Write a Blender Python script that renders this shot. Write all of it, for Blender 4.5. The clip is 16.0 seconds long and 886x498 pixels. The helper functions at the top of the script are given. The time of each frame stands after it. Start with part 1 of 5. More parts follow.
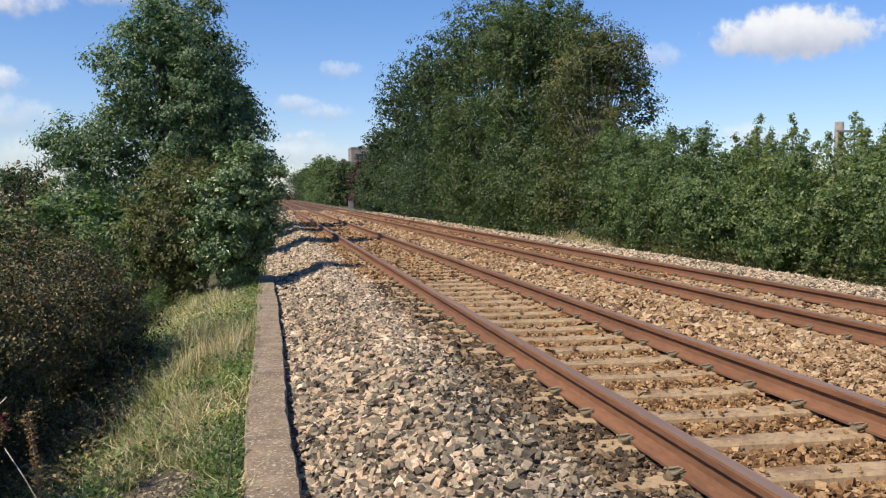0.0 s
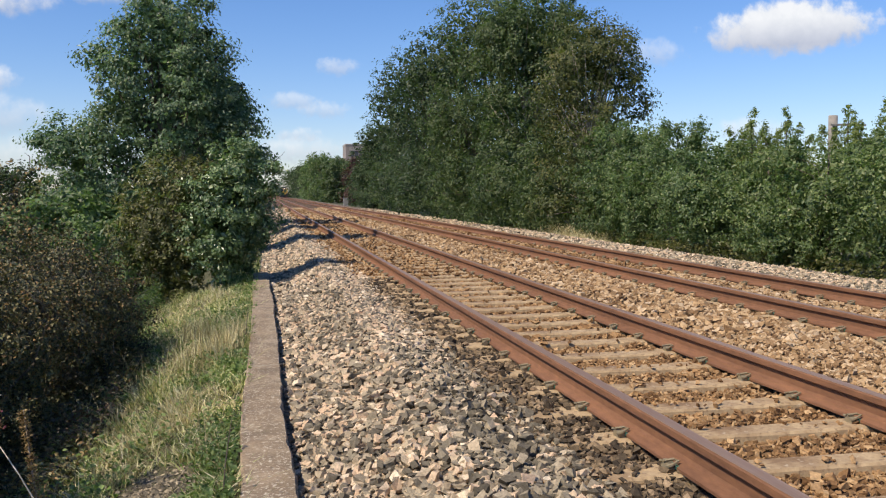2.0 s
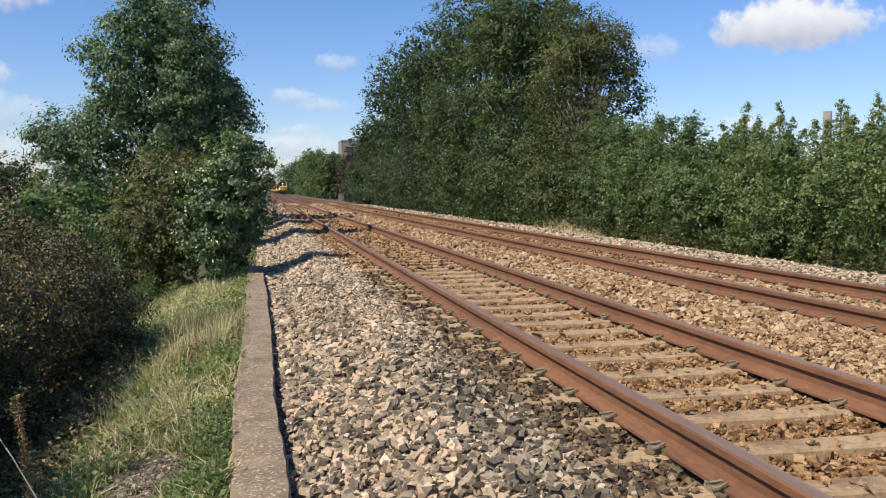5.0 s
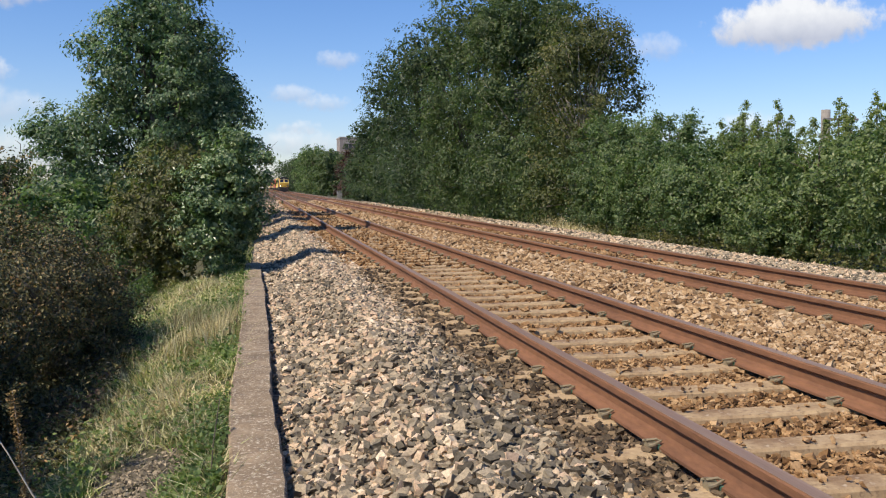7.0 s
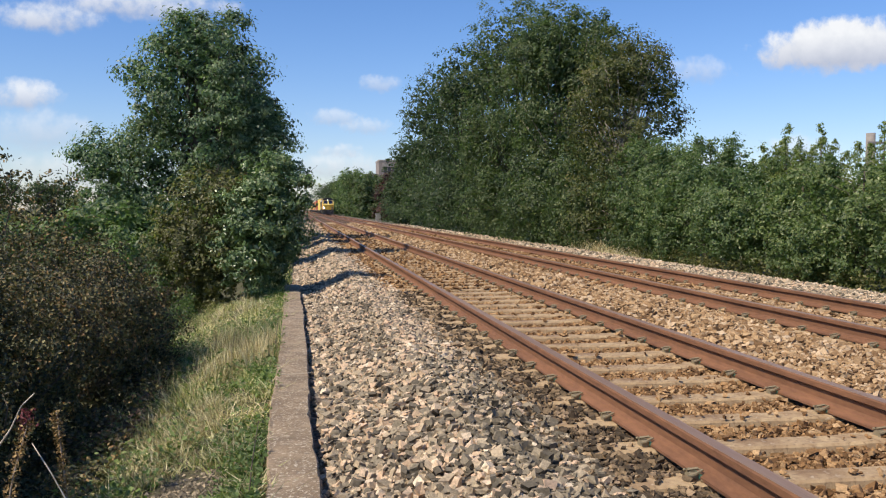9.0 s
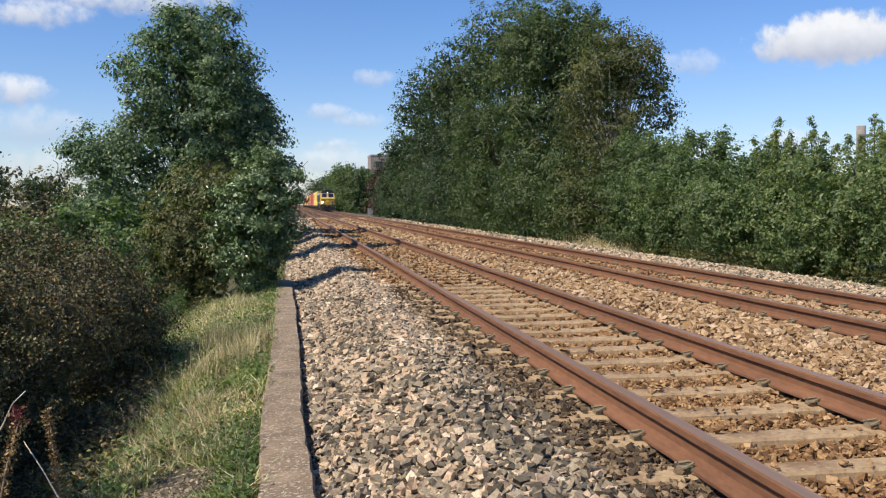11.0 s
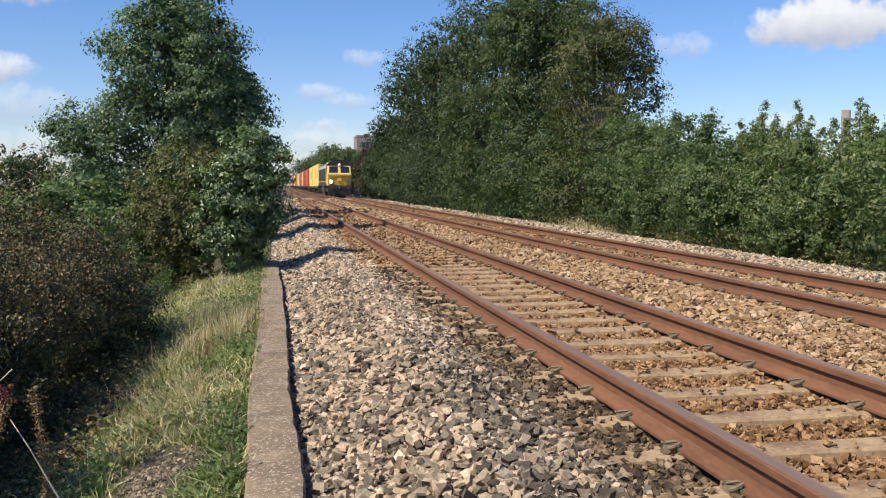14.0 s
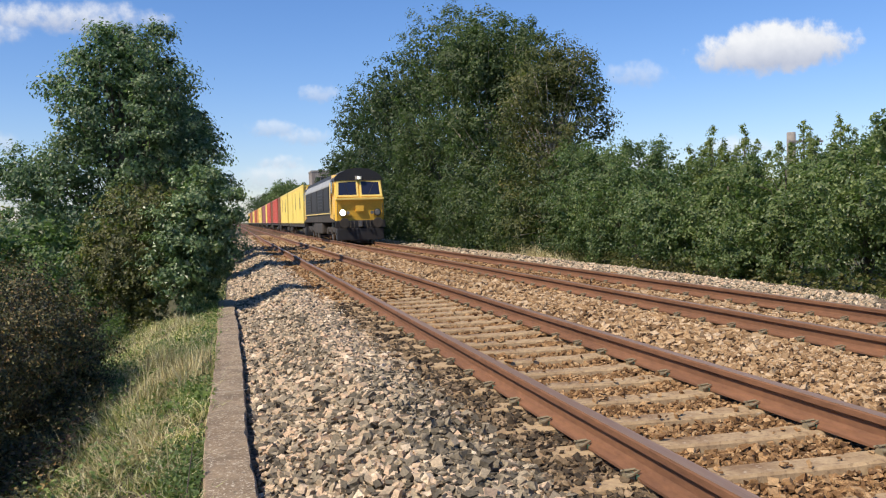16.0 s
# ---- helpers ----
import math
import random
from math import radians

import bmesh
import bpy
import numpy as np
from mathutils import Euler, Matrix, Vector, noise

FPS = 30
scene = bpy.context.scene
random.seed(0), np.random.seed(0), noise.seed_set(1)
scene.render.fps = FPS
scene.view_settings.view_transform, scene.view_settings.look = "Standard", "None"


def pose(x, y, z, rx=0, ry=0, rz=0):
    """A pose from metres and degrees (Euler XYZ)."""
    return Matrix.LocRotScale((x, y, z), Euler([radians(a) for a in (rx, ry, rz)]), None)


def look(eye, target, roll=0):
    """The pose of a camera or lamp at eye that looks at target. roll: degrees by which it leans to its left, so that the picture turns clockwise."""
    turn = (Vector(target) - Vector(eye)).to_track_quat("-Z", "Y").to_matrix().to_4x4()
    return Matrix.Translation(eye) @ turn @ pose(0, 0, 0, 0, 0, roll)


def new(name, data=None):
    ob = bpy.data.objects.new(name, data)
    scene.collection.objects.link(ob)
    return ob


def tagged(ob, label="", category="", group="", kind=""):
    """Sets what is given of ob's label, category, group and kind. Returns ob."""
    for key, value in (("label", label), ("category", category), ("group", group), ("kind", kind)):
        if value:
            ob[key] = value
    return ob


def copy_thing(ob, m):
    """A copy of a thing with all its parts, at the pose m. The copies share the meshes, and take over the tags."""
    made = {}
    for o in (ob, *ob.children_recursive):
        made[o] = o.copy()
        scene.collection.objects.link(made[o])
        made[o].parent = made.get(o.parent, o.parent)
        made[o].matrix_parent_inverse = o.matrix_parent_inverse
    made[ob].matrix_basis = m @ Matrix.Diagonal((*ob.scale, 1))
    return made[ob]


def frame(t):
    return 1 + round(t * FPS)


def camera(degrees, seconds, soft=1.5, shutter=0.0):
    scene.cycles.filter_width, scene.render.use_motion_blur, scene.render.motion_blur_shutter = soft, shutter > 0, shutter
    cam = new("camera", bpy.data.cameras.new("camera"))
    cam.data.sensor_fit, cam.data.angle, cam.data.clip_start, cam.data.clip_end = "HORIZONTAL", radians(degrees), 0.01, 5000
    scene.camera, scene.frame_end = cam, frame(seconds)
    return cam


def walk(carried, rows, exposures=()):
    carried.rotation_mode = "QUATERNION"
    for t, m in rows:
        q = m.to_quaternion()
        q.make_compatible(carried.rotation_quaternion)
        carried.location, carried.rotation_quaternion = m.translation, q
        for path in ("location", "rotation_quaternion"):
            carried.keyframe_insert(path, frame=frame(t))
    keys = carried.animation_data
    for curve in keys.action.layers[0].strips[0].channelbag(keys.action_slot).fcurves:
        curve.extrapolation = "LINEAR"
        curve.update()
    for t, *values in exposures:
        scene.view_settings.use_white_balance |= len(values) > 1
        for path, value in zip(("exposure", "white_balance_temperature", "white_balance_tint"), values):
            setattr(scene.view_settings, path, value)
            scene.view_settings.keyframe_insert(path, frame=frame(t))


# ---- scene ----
cam = camera(52.0, 16.0, soft=1.2)
PATH = [
    (0, (-0.037, 0.054, 1.339), (0.334, 2.016, 1.225), 0.2),
    (0.5, (-0.031, 0.057, 1.329), (0.347, 2.018, 1.211), 0.2),
    (1, (-0.024, 0.061, 1.327), (0.348, 2.023, 1.211), -0.4),
    (1.5, (-0.026, 0.065, 1.325), (0.347, 2.026, 1.202), -0.5),
    (2, (-0.031, 0.053, 1.328), (0.35, 2.013, 1.206), -0.2),
    (2.5, (-0.038, 0.044, 1.325), (0.345, 2.004, 1.212), -0.0),
    (3, (-0.036, 0.025, 1.308), (0.348, 1.984, 1.198), 0.3),
    (3.5, (-0.017, -0.004, 1.278), (0.371, 1.953, 1.151), 0.5),
    (4, (-0.012, -0.008, 1.275), (0.375, 1.95, 1.146), -0.1),
    (6.5, (0.0, -0.006, 1.273), (0.394, 1.951, 1.14), -0.1),
    (7, (0.0, 0.0, 1.27), (0.394, 1.956, 1.134), -0.0),
    (7.5, (0.0, -0.002, 1.27), (0.387, 1.954, 1.123), 0.1),
    (8, (0.0, -0.007, 1.27), (0.347, 1.957, 1.117), 0.2),
    (8.5, (-0.009, -0.013, 1.265), (0.304, 1.959, 1.147), 0.8),
    (9, (-0.004, -0.003, 1.28), (0.308, 1.97, 1.194), 0.2),
    (11.5, (0.001, -0.006, 1.284), (0.332, 1.964, 1.175), -0.1),
    (12, (-0.004, 0.006, 1.277), (0.329, 1.973, 1.136), -0.1),
    (12.5, (-0.015, 0.008, 1.277), (0.32, 1.975, 1.131), 0.1),
    (13, (-0.011, 0.005, 1.277), (0.337, 1.969, 1.142), 0.2),
    (13.5, (-0.013, 0.001, 1.278), (0.345, 1.964, 1.143), 0.2),
    (14, (-0.017, 0.003, 1.277), (0.342, 1.965, 1.138), 0.3),
    (14.5, (-0.016, 0.003, 1.277), (0.358, 1.963, 1.143), 0.5),
    (15, (-0.013, 0.002, 1.276), (0.39, 1.958, 1.157), 0.5),
    (15.5, (-0.005, 0.0, 1.282), (0.425, 1.951, 1.184), -0.7),
    (16, (0.016, 0.004, 1.294), (0.466, 1.951, 1.224), -1.5),
]
walk(cam, [(t, look(eye, target, roll)) for t, eye, target, roll in PATH])

# ---- world, sun, exposure ----
SUN_FROM = Vector((-0.90, -0.40, 1.10)).normalized()
world = bpy.data.worlds.new("World")
scene.world = world
world.use_nodes = True
wn = world.node_tree.nodes
sky = wn.new("ShaderNodeTexSky")
sky.sky_type = "NISHITA"
sky.sun_disc = False
sky.sun_elevation = math.asin(SUN_FROM.z)
sky.sun_rotation = math.atan2(SUN_FROM.x, SUN_FROM.y)
sky.air_density, sky.dust_density, sky.ozone_density = 1.0, 0.2, 4.0
wn["Background"].inputs["Strength"].default_value = 0.112
deep = wn.new("ShaderNodeHueSaturation")
deep.inputs["Saturation"].default_value = 1.18
world.node_tree.links.new(sky.outputs[0], deep.inputs["Color"])
hue = wn.new("ShaderNodeMix")
hue.data_type, hue.blend_type = "RGBA", "MULTIPLY"
hue.inputs[0].default_value = 1.0
hue.inputs[7].default_value = (0.98, 0.95, 1.12, 1)
world.node_tree.links.new(deep.outputs[0], hue.inputs[6])
world.node_tree.links.new(hue.outputs[2], wn["Background"].inputs["Color"])
sun_data = bpy.data.lights.new("sun", "SUN")
sun_data.energy, sun_data.angle, sun_data.color = 4.9, radians(0.6), (1.0, 0.88, 0.73)
sun = new("sun", sun_data)
sun.matrix_world = look(SUN_FROM * 60, (0, 0, 0))
scene.view_settings.exposure = 0.21


# ---- materials ----
def mat(name, rough=0.8, metal=0.0):
    m = bpy.data.materials.new(name)
    m.use_nodes = True
    b = m.node_tree.nodes["Principled BSDF"]
    b.inputs["Roughness"].default_value, b.inputs["Metallic"].default_value = rough, metal
    return m, m.node_tree.nodes, m.node_tree.links, b


def ramp(nodes, stops, mode="LINEAR"):
    r = nodes.new("ShaderNodeValToRGB")
    r.color_ramp.interpolation = mode
    e = r.color_ramp.elements
    while len(e) < len(stops):
        e.new(0.5)
    for el, (p, c) in zip(e, stops):
        el.position, el.color = p, (*c, 1)
    return r


def noise_node(nodes, links, scale, detail=6.0, rough=0.6, stretch=(1, 1, 1)):
    tc = nodes.new("ShaderNodeTexCoord")
    mp = nodes.new("ShaderNodeMapping")
    mp.inputs["Scale"].default_value = stretch
    n = nodes.new("ShaderNodeTexNoise")
    n.inputs["Scale"].default_value, n.inputs["Detail"].default_value, n.inputs["Roughness"].default_value = scale, detail, rough
    links.new(tc.outputs["Object"], mp.inputs["Vector"])
    links.new(mp.outputs[0], n.inputs["Vector"])
    return n


def mixed(nodes, links, a, b, fac, mode="MIX"):
    """a, b: sockets or colours; fac: socket or number."""
    m = nodes.new("ShaderNodeMix")
    m.data_type, m.blend_type = "RGBA", mode
    for sock, v in ((m.inputs[6], a), (m.inputs[7], b), (m.inputs[0], fac)):
        if hasattr(v, "links"):
            links.new(v, sock)
        elif isinstance(v, (int, float)):
            sock.default_value = v
        else:
            sock.default_value = (*v, 1)
    return m.outputs[2]


def bumped(nodes, links, b, height, strength, distance):
    bp = nodes.new("ShaderNodeBump")
    bp.inputs["Strength"].default_value, bp.inputs["Distance"].default_value = strength, distance
    links.new(height, bp.inputs["Height"])
    links.new(bp.outputs[0], b.inputs["Normal"])


def surface(name, dark, light, scale, rough=0.85, metal=0.0, bump=0.3, dist=0.01, fine=None, stretch=(1, 1, 1), stain=None, stain_scale=0.7):
    """A worn surface: two noise scales between two colours, an optional stain colour, and relief."""
    m, n, l, b = mat(name, rough, metal)
    big = noise_node(n, l, scale, 5, 0.6, stretch)
    small = noise_node(n, l, fine or scale * 9, 4, 0.7, stretch)
    mixv = n.new("ShaderNodeMath")
    mixv.operation = "MULTIPLY_ADD"
    l.new(small.outputs[0], mixv.inputs[0])
    mixv.inputs[1].default_value = 0.5
    half = n.new("ShaderNodeMath")
    half.operation = "MULTIPLY"
    half.inputs[1].default_value = 0.5
    l.new(big.outputs[0], half.inputs[0])
    l.new(half.outputs[0], mixv.inputs[2])
    r = ramp(n, [(0.33, dark), (0.66, light)])
    l.new(mixv.outputs[0], r.inputs[0])
    col = r.outputs[0]
    if stain:
        s = noise_node(n, l, stain_scale, 7, 0.65, stretch)
        sr = ramp(n, [(0.5, (0, 0, 0)), (0.68, (1, 1, 1))])
        l.new(s.outputs[0], sr.inputs[0])
        col = mixed(n, l, col, stain, sr.outputs[0])
    l.new(col, b.inputs["Base Color"])
    if bump:
        bumped(n, l, b, small.outputs[0], bump, dist)
    return m


def speckle(m, colour, scale, low, high, amount=0.8):
    """Lays scattered spots of another colour over a material."""
    n, l = m.node_tree.nodes, m.node_tree.links
    b = n["Principled BSDF"]
    was = b.inputs["Base Color"].links[0].from_socket
    s = noise_node(n, l, scale, 3, 0.6)
    r = ramp(n, [(low, (0, 0, 0)), (high, (amount, amount, amount))])
    l.new(s.outputs[0], r.inputs[0])
    l.new(mixed(n, l, was, colour, r.outputs[0]), b.inputs["Base Color"])


def stones(name, stops, tint=None, single=False):
    """Crushed stone: each piece its own colour, with fine grain."""
    m, n, l, b = mat(name, 0.95)
    b.inputs["Specular IOR Level"].default_value = 0.2
    geo = n.new("ShaderNodeObjectInfo" if single else "ShaderNodeNewGeometry")
    r = ramp(n, stops, "LINEAR")
    l.new(geo.outputs["Random" if single else "Random Per Island"], r.inputs[0])
    g = noise_node(n, l, 60, 4, 0.7)
    gr = ramp(n, [(0.3, (0.6, 0.6, 0.6)), (0.7, (1.25, 1.22, 1.2))])
    l.new(g.outputs[0], gr.inputs[0])
    col = mixed(n, l, r.outputs[0], gr.outputs[0], 1.0, "MULTIPLY")
    if tint:
        s = noise_node(n, l, 0.8, 4)
        sr = ramp(n, [(0.4, (0, 0, 0)), (0.65, (0.8, 0.8, 0.8))])
        l.new(s.outputs[0], sr.inputs[0])
        col = mixed(n, l, col, tint, sr.outputs[0])
    l.new(col, b.inputs["Base Color"])
    bumped(n, l, b, g.outputs[0], 0.4, 0.006)
    return m


def bed(name, stops, scale=26):
    """The packed stone under and beyond the loose pieces."""
    m, n, l, b = mat(name, 0.95)
    tc = n.new("ShaderNodeTexCoord")
    v = n.new("ShaderNodeTexVoronoi")
    v.inputs["Scale"].default_value = scale
    l.new(tc.outputs["Object"], v.inputs["Vector"])
    r = ramp(n, stops)
    sep = n.new("ShaderNodeSeparateColor")
    l.new(v.outputs["Color"], sep.inputs[0])
    l.new(sep.outputs[0], r.inputs[0])
    # Cells darken toward their edges: shade of the gaps painted into the colour.
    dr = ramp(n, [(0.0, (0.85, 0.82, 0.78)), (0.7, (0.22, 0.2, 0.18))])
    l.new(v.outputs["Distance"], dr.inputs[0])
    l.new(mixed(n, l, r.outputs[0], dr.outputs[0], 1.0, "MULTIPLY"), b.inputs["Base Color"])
    inv = n.new("ShaderNodeMath")
    inv.operation = "SUBTRACT"
    inv.inputs[0].default_value = 1.0
    l.new(v.outputs["Distance"], inv.inputs[1])
    bumped(n, l, b, inv.outputs[0], 0.9, 0.03)
    return m


def leaves(name, stops, rough=0.5, through_light=0.46, patch=None):
    m, n, l, b = mat(name, rough)
    b.inputs["Specular IOR Level"].default_value = 0.5
    geo = n.new("ShaderNodeNewGeometry")
    r = ramp(n, stops)
    l.new(geo.outputs["Random Per Island"], r.inputs[0])
    col = r.outputs[0]
    big = noise_node(n, l, 0.9, 3, 0.6)
    br = ramp(n, [(0.35, (0.72, 0.75, 0.7)), (0.65, (1.25, 1.2, 1.1))])
    l.new(big.outputs[0], br.inputs[0])
    col = mixed(n, l, col, br.outputs[0], 1.0, "MULTIPLY")
    if patch:
        p = noise_node(n, l, 0.45, 4, 0.6)
        pr = ramp(n, [(0.55, (0, 0, 0)), (0.68, (0.8, 0.8, 0.8))])
        l.new(p.outputs[0], pr.inputs[0])
        col = mixed(n, l, col, patch, pr.outputs[0])
    l.new(col, b.inputs["Base Color"])
    tr = n.new("ShaderNodeBsdfTranslucent")
    l.new(mixed(n, l, col, (1.15, 1.42, 0.78), 1.0, "MULTIPLY"), tr.inputs["Color"])
    mx = n.new("ShaderNodeMixShader")
    mx.inputs[0].default_value = through_light
    l.new(b.outputs[0], mx.inputs[1])
    l.new(tr.outputs[0], mx.inputs[2])
    l.new(mx.outputs[0], n["Material Output"].inputs[0])
    return m


def paint(name, c, rough=0.45, metal=0.0, grime=(0.06, 0.05, 0.04), amount=0.5):
    m, n, l, b = mat(name, rough, metal)
    s = noise_node(n, l, 1.6, 7, 0.65, (1, 1, 0.35))
    sr = ramp(n, [(0.45, (0, 0, 0)), (0.8, (amount, amount, amount))])
    l.new(s.outputs[0], sr.inputs[0])
    f = noise_node(n, l, 14, 4, 0.6)
    fr = ramp(n, [(0.3, tuple(v * 0.86 for v in c)), (0.7, tuple(min(1, v * 1.06) for v in c))])
    l.new(f.outputs[0], fr.inputs[0])
    l.new(mixed(n, l, fr.outputs[0], grime, sr.outputs[0]), b.inputs["Base Color"])
    return m


GREY_STOPS = [(0.0, (0.115, 0.100, 0.074)), (0.2, (0.22, 0.192, 0.142)), (0.38, (0.35, 0.292, 0.202)), (0.62, (0.50, 0.40, 0.268)), (0.84, (0.60, 0.43, 0.285)), (1.0, (0.72, 0.62, 0.455))]
DARK_STOPS = [(0.0, (0.072, 0.062, 0.045)), (0.35, (0.152, 0.132, 0.095)), (0.7, (0.26, 0.222, 0.155)), (1.0, (0.50, 0.41, 0.28))]
END_STOPS = [(0.0, (0.045, 0.036, 0.026)), (0.4, (0.11, 0.083, 0.052)), (0.75, (0.20, 0.145, 0.085)), (1.0, (0.34, 0.25, 0.155))]
RUST_STOPS = [(0.0, (0.10, 0.055, 0.026)), (0.35, (0.23, 0.132, 0.060)), (0.7, (0.35, 0.212, 0.098)), (1.0, (0.47, 0.32, 0.17))]
TAN_STOPS = [(0.0, (0.16, 0.095, 0.048)), (0.3, (0.32, 0.205, 0.104)), (0.7, (0.45, 0.31, 0.168)), (1.0, (0.56, 0.43, 0.28))]
M_STONE_SHOULDER = stones("pale_mixed_stone", GREY_STOPS)
M_STONE_DARK = stones("dark_grey_stone", DARK_STOPS)
M_STONE_END = stones("brown_grey_stone", END_STOPS)
M_STONE_RUST = stones("rust_brown_stone", RUST_STOPS)
M_STONE_TAN = stones("tan_stone", TAN_STOPS)
M_STONE_ONE = stones("pale_single_stone", GREY_STOPS, single=True)
M_STONE_ONE_DARK = stones("dark_single_stone", DARK_STOPS, single=True)
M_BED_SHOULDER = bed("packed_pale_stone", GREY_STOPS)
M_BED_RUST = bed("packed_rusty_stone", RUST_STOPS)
M_RUST = surface("rusty_rail_steel", (0.120, 0.055, 0.027), (0.255, 0.120, 0.058), 2.2, 0.8, 0.1, 0.25, 0.004, 30, (1, 0.25, 1))
M_RAILTOP = surface("worn_rail_head", (0.19, 0.115, 0.072), (0.33, 0.225, 0.15), 1.5, 0.48, 0.12, 0.05, 0.001, 25, (6, 0.08, 1))
M_SLEEPER = surface("weathered_concrete_sleeper", (0.30, 0.20, 0.105), (0.53, 0.395, 0.225), 3, 0.92, 0, 0.5, 0.008, 26, stain=(0.20, 0.12, 0.06), stain_scale=2.0)
M_CLIP = surface("rusty_spring_steel", (0.19, 0.16, 0.10), (0.36, 0.30, 0.19), 20, 0.7, 0.4, 0.1, 0.001)
M_PAD = surface("green_plastic_insulator", (0.03, 0.10, 0.07), (0.08, 0.20, 0.13), 20, 0.6)
M_WALL = surface("old_coping_concrete", (0.13, 0.09, 0.053), (0.42, 0.315, 0.20), 3.5, 0.95, 0, 0.9, 0.01, 70, stain=(0.17, 0.125, 0.08), stain_scale=2.2)
speckle(M_WALL, (0.66, 0.58, 0.44), 48, 0.57, 0.62, 0.8)
speckle(M_WALL, (0.09, 0.068, 0.045), 24, 0.60, 0.70, 0.7)
speckle(M_SLEEPER, (0.19, 0.125, 0.07), 30, 0.55, 0.66, 0.7)
speckle(M_SLEEPER, (0.62, 0.52, 0.37), 16, 0.62, 0.70, 0.6)
M_EARTH = surface("bank_soil", (0.035, 0.034, 0.015), (0.10, 0.095, 0.04), 0.8, 0.95, 0, 0.6, 0.05, 9, stain=(0.07, 0.10, 0.025), stain_scale=0.5)
M_FIELD = surface("stubble_field", (0.19, 0.17, 0.06), (0.34, 0.28, 0.12), 0.05, 0.95, 0, 0.3, 0.05, 2)
M_BARK = surface("grey_brown_bark", (0.05, 0.04, 0.03), (0.16, 0.13, 0.10), 5, 0.95, 0, 0.8, 0.02, 22, (1, 1, 0.25))
M_BARK_PALE = surface("pale_grey_bark", (0.20, 0.17, 0.13), (0.40, 0.36, 0.29), 5, 0.95, 0, 0.6, 0.02, 22, (1, 1, 0.25))
M_TWIG = surface("bare_twig", (0.20, 0.15, 0.11), (0.42, 0.35, 0.28), 12, 0.9)
M_CANE = surface("bleached_cane", (0.42, 0.36, 0.27), (0.70, 0.62, 0.50), 12, 0.85)
M_LEAF_TREE = leaves("mature_tree_leaves", [(0, (0.050, 0.080, 0.032)), (0.5, (0.086, 0.128, 0.050)), (0.85, (0.128, 0.172, 0.070)), (1, (0.19, 0.22, 0.10))], patch=(0.100, 0.118, 0.045))
M_LEAF_THIN = leaves("thinning_olive_leaves", [(0, (0.060, 0.076, 0.028)), (0.5, (0.105, 0.122, 0.045)), (0.85, (0.150, 0.165, 0.060)), (1, (0.22, 0.21, 0.09))], patch=(0.19, 0.165, 0.05))
M_LEAF_DEEP = leaves("dense_tree_leaves", [(0, (0.036, 0.060, 0.028)), (0.6, (0.062, 0.098, 0.043)), (1, (0.11, 0.145, 0.065))])
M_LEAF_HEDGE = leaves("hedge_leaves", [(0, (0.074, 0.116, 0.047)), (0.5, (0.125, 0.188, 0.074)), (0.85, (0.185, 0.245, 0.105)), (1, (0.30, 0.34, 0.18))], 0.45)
# Lighter copy of the hedge leaves, sunlight put into the colour of the near shrubs.
M_LEAF_HEDGE_SUNLIT = leaves("sunlit_hedge_leaves", [(0, (0.083, 0.124, 0.047)), (0.5, (0.142, 0.200, 0.076)), (0.85, (0.21, 0.265, 0.108)), (1, (0.33, 0.36, 0.19))], 0.45)
M_LEAF_LIGHT = leaves("fresh_yellow_green_leaves", [(0, (0.125, 0.165, 0.045)), (0.5, (0.20, 0.25, 0.075)), (1, (0.32, 0.355, 0.14))])
M_LEAF_BUSH = leaves("shrub_leaves", [(0, (0.080, 0.122, 0.052)), (0.5, (0.135, 0.205, 0.085)), (0.85, (0.23, 0.30, 0.15)), (1, (0.45, 0.49, 0.32))], 0.36, 0.3)
M_LEAF_OLIVE = leaves("olive_brown_shrub_leaves", [(0, (0.085, 0.085, 0.034)), (0.6, (0.155, 0.155, 0.062)), (1, (0.25, 0.24, 0.11))])
# Near-black low stops put the bush's inner shade into its leaf colour.
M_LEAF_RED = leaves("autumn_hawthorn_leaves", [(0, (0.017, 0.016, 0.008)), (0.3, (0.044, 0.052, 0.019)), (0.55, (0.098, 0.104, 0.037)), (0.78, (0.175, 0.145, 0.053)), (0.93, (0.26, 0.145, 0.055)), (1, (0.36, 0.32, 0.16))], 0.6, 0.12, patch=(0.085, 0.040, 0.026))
M_LEAF_PURPLE = leaves("dark_copper_leaves", [(0, (0.04, 0.02, 0.02)), (1, (0.11, 0.05, 0.038))])
M_GRASS = leaves("green_grass", [(0, (0.060, 0.105, 0.024)), (0.35, (0.185, 0.245, 0.066)), (0.65, (0.40, 0.40, 0.165)), (1, (0.78, 0.72, 0.45))], 0.6, 0.28)
M_DRY = leaves("dry_grass", [(0, (0.22, 0.165, 0.085)), (0.5, (0.52, 0.44, 0.26)), (1, (0.86, 0.78, 0.55))], 0.7, 0.2)
M_LEAF_BANK = leaves("embankment_tree_leaves", [(0, (0.082, 0.124, 0.074)), (0.5, (0.140, 0.205, 0.118)), (0.85, (0.21, 0.285, 0.165)), (1, (0.34, 0.39, 0.26))], 0.42, 0.45, patch=(0.17, 0.20, 0.09))
M_WEED = leaves("weed_leaves", [(0, (0.08, 0.13, 0.035)), (0.6, (0.15, 0.22, 0.06)), (1, (0.26, 0.33, 0.12))], 0.5, 0.35)
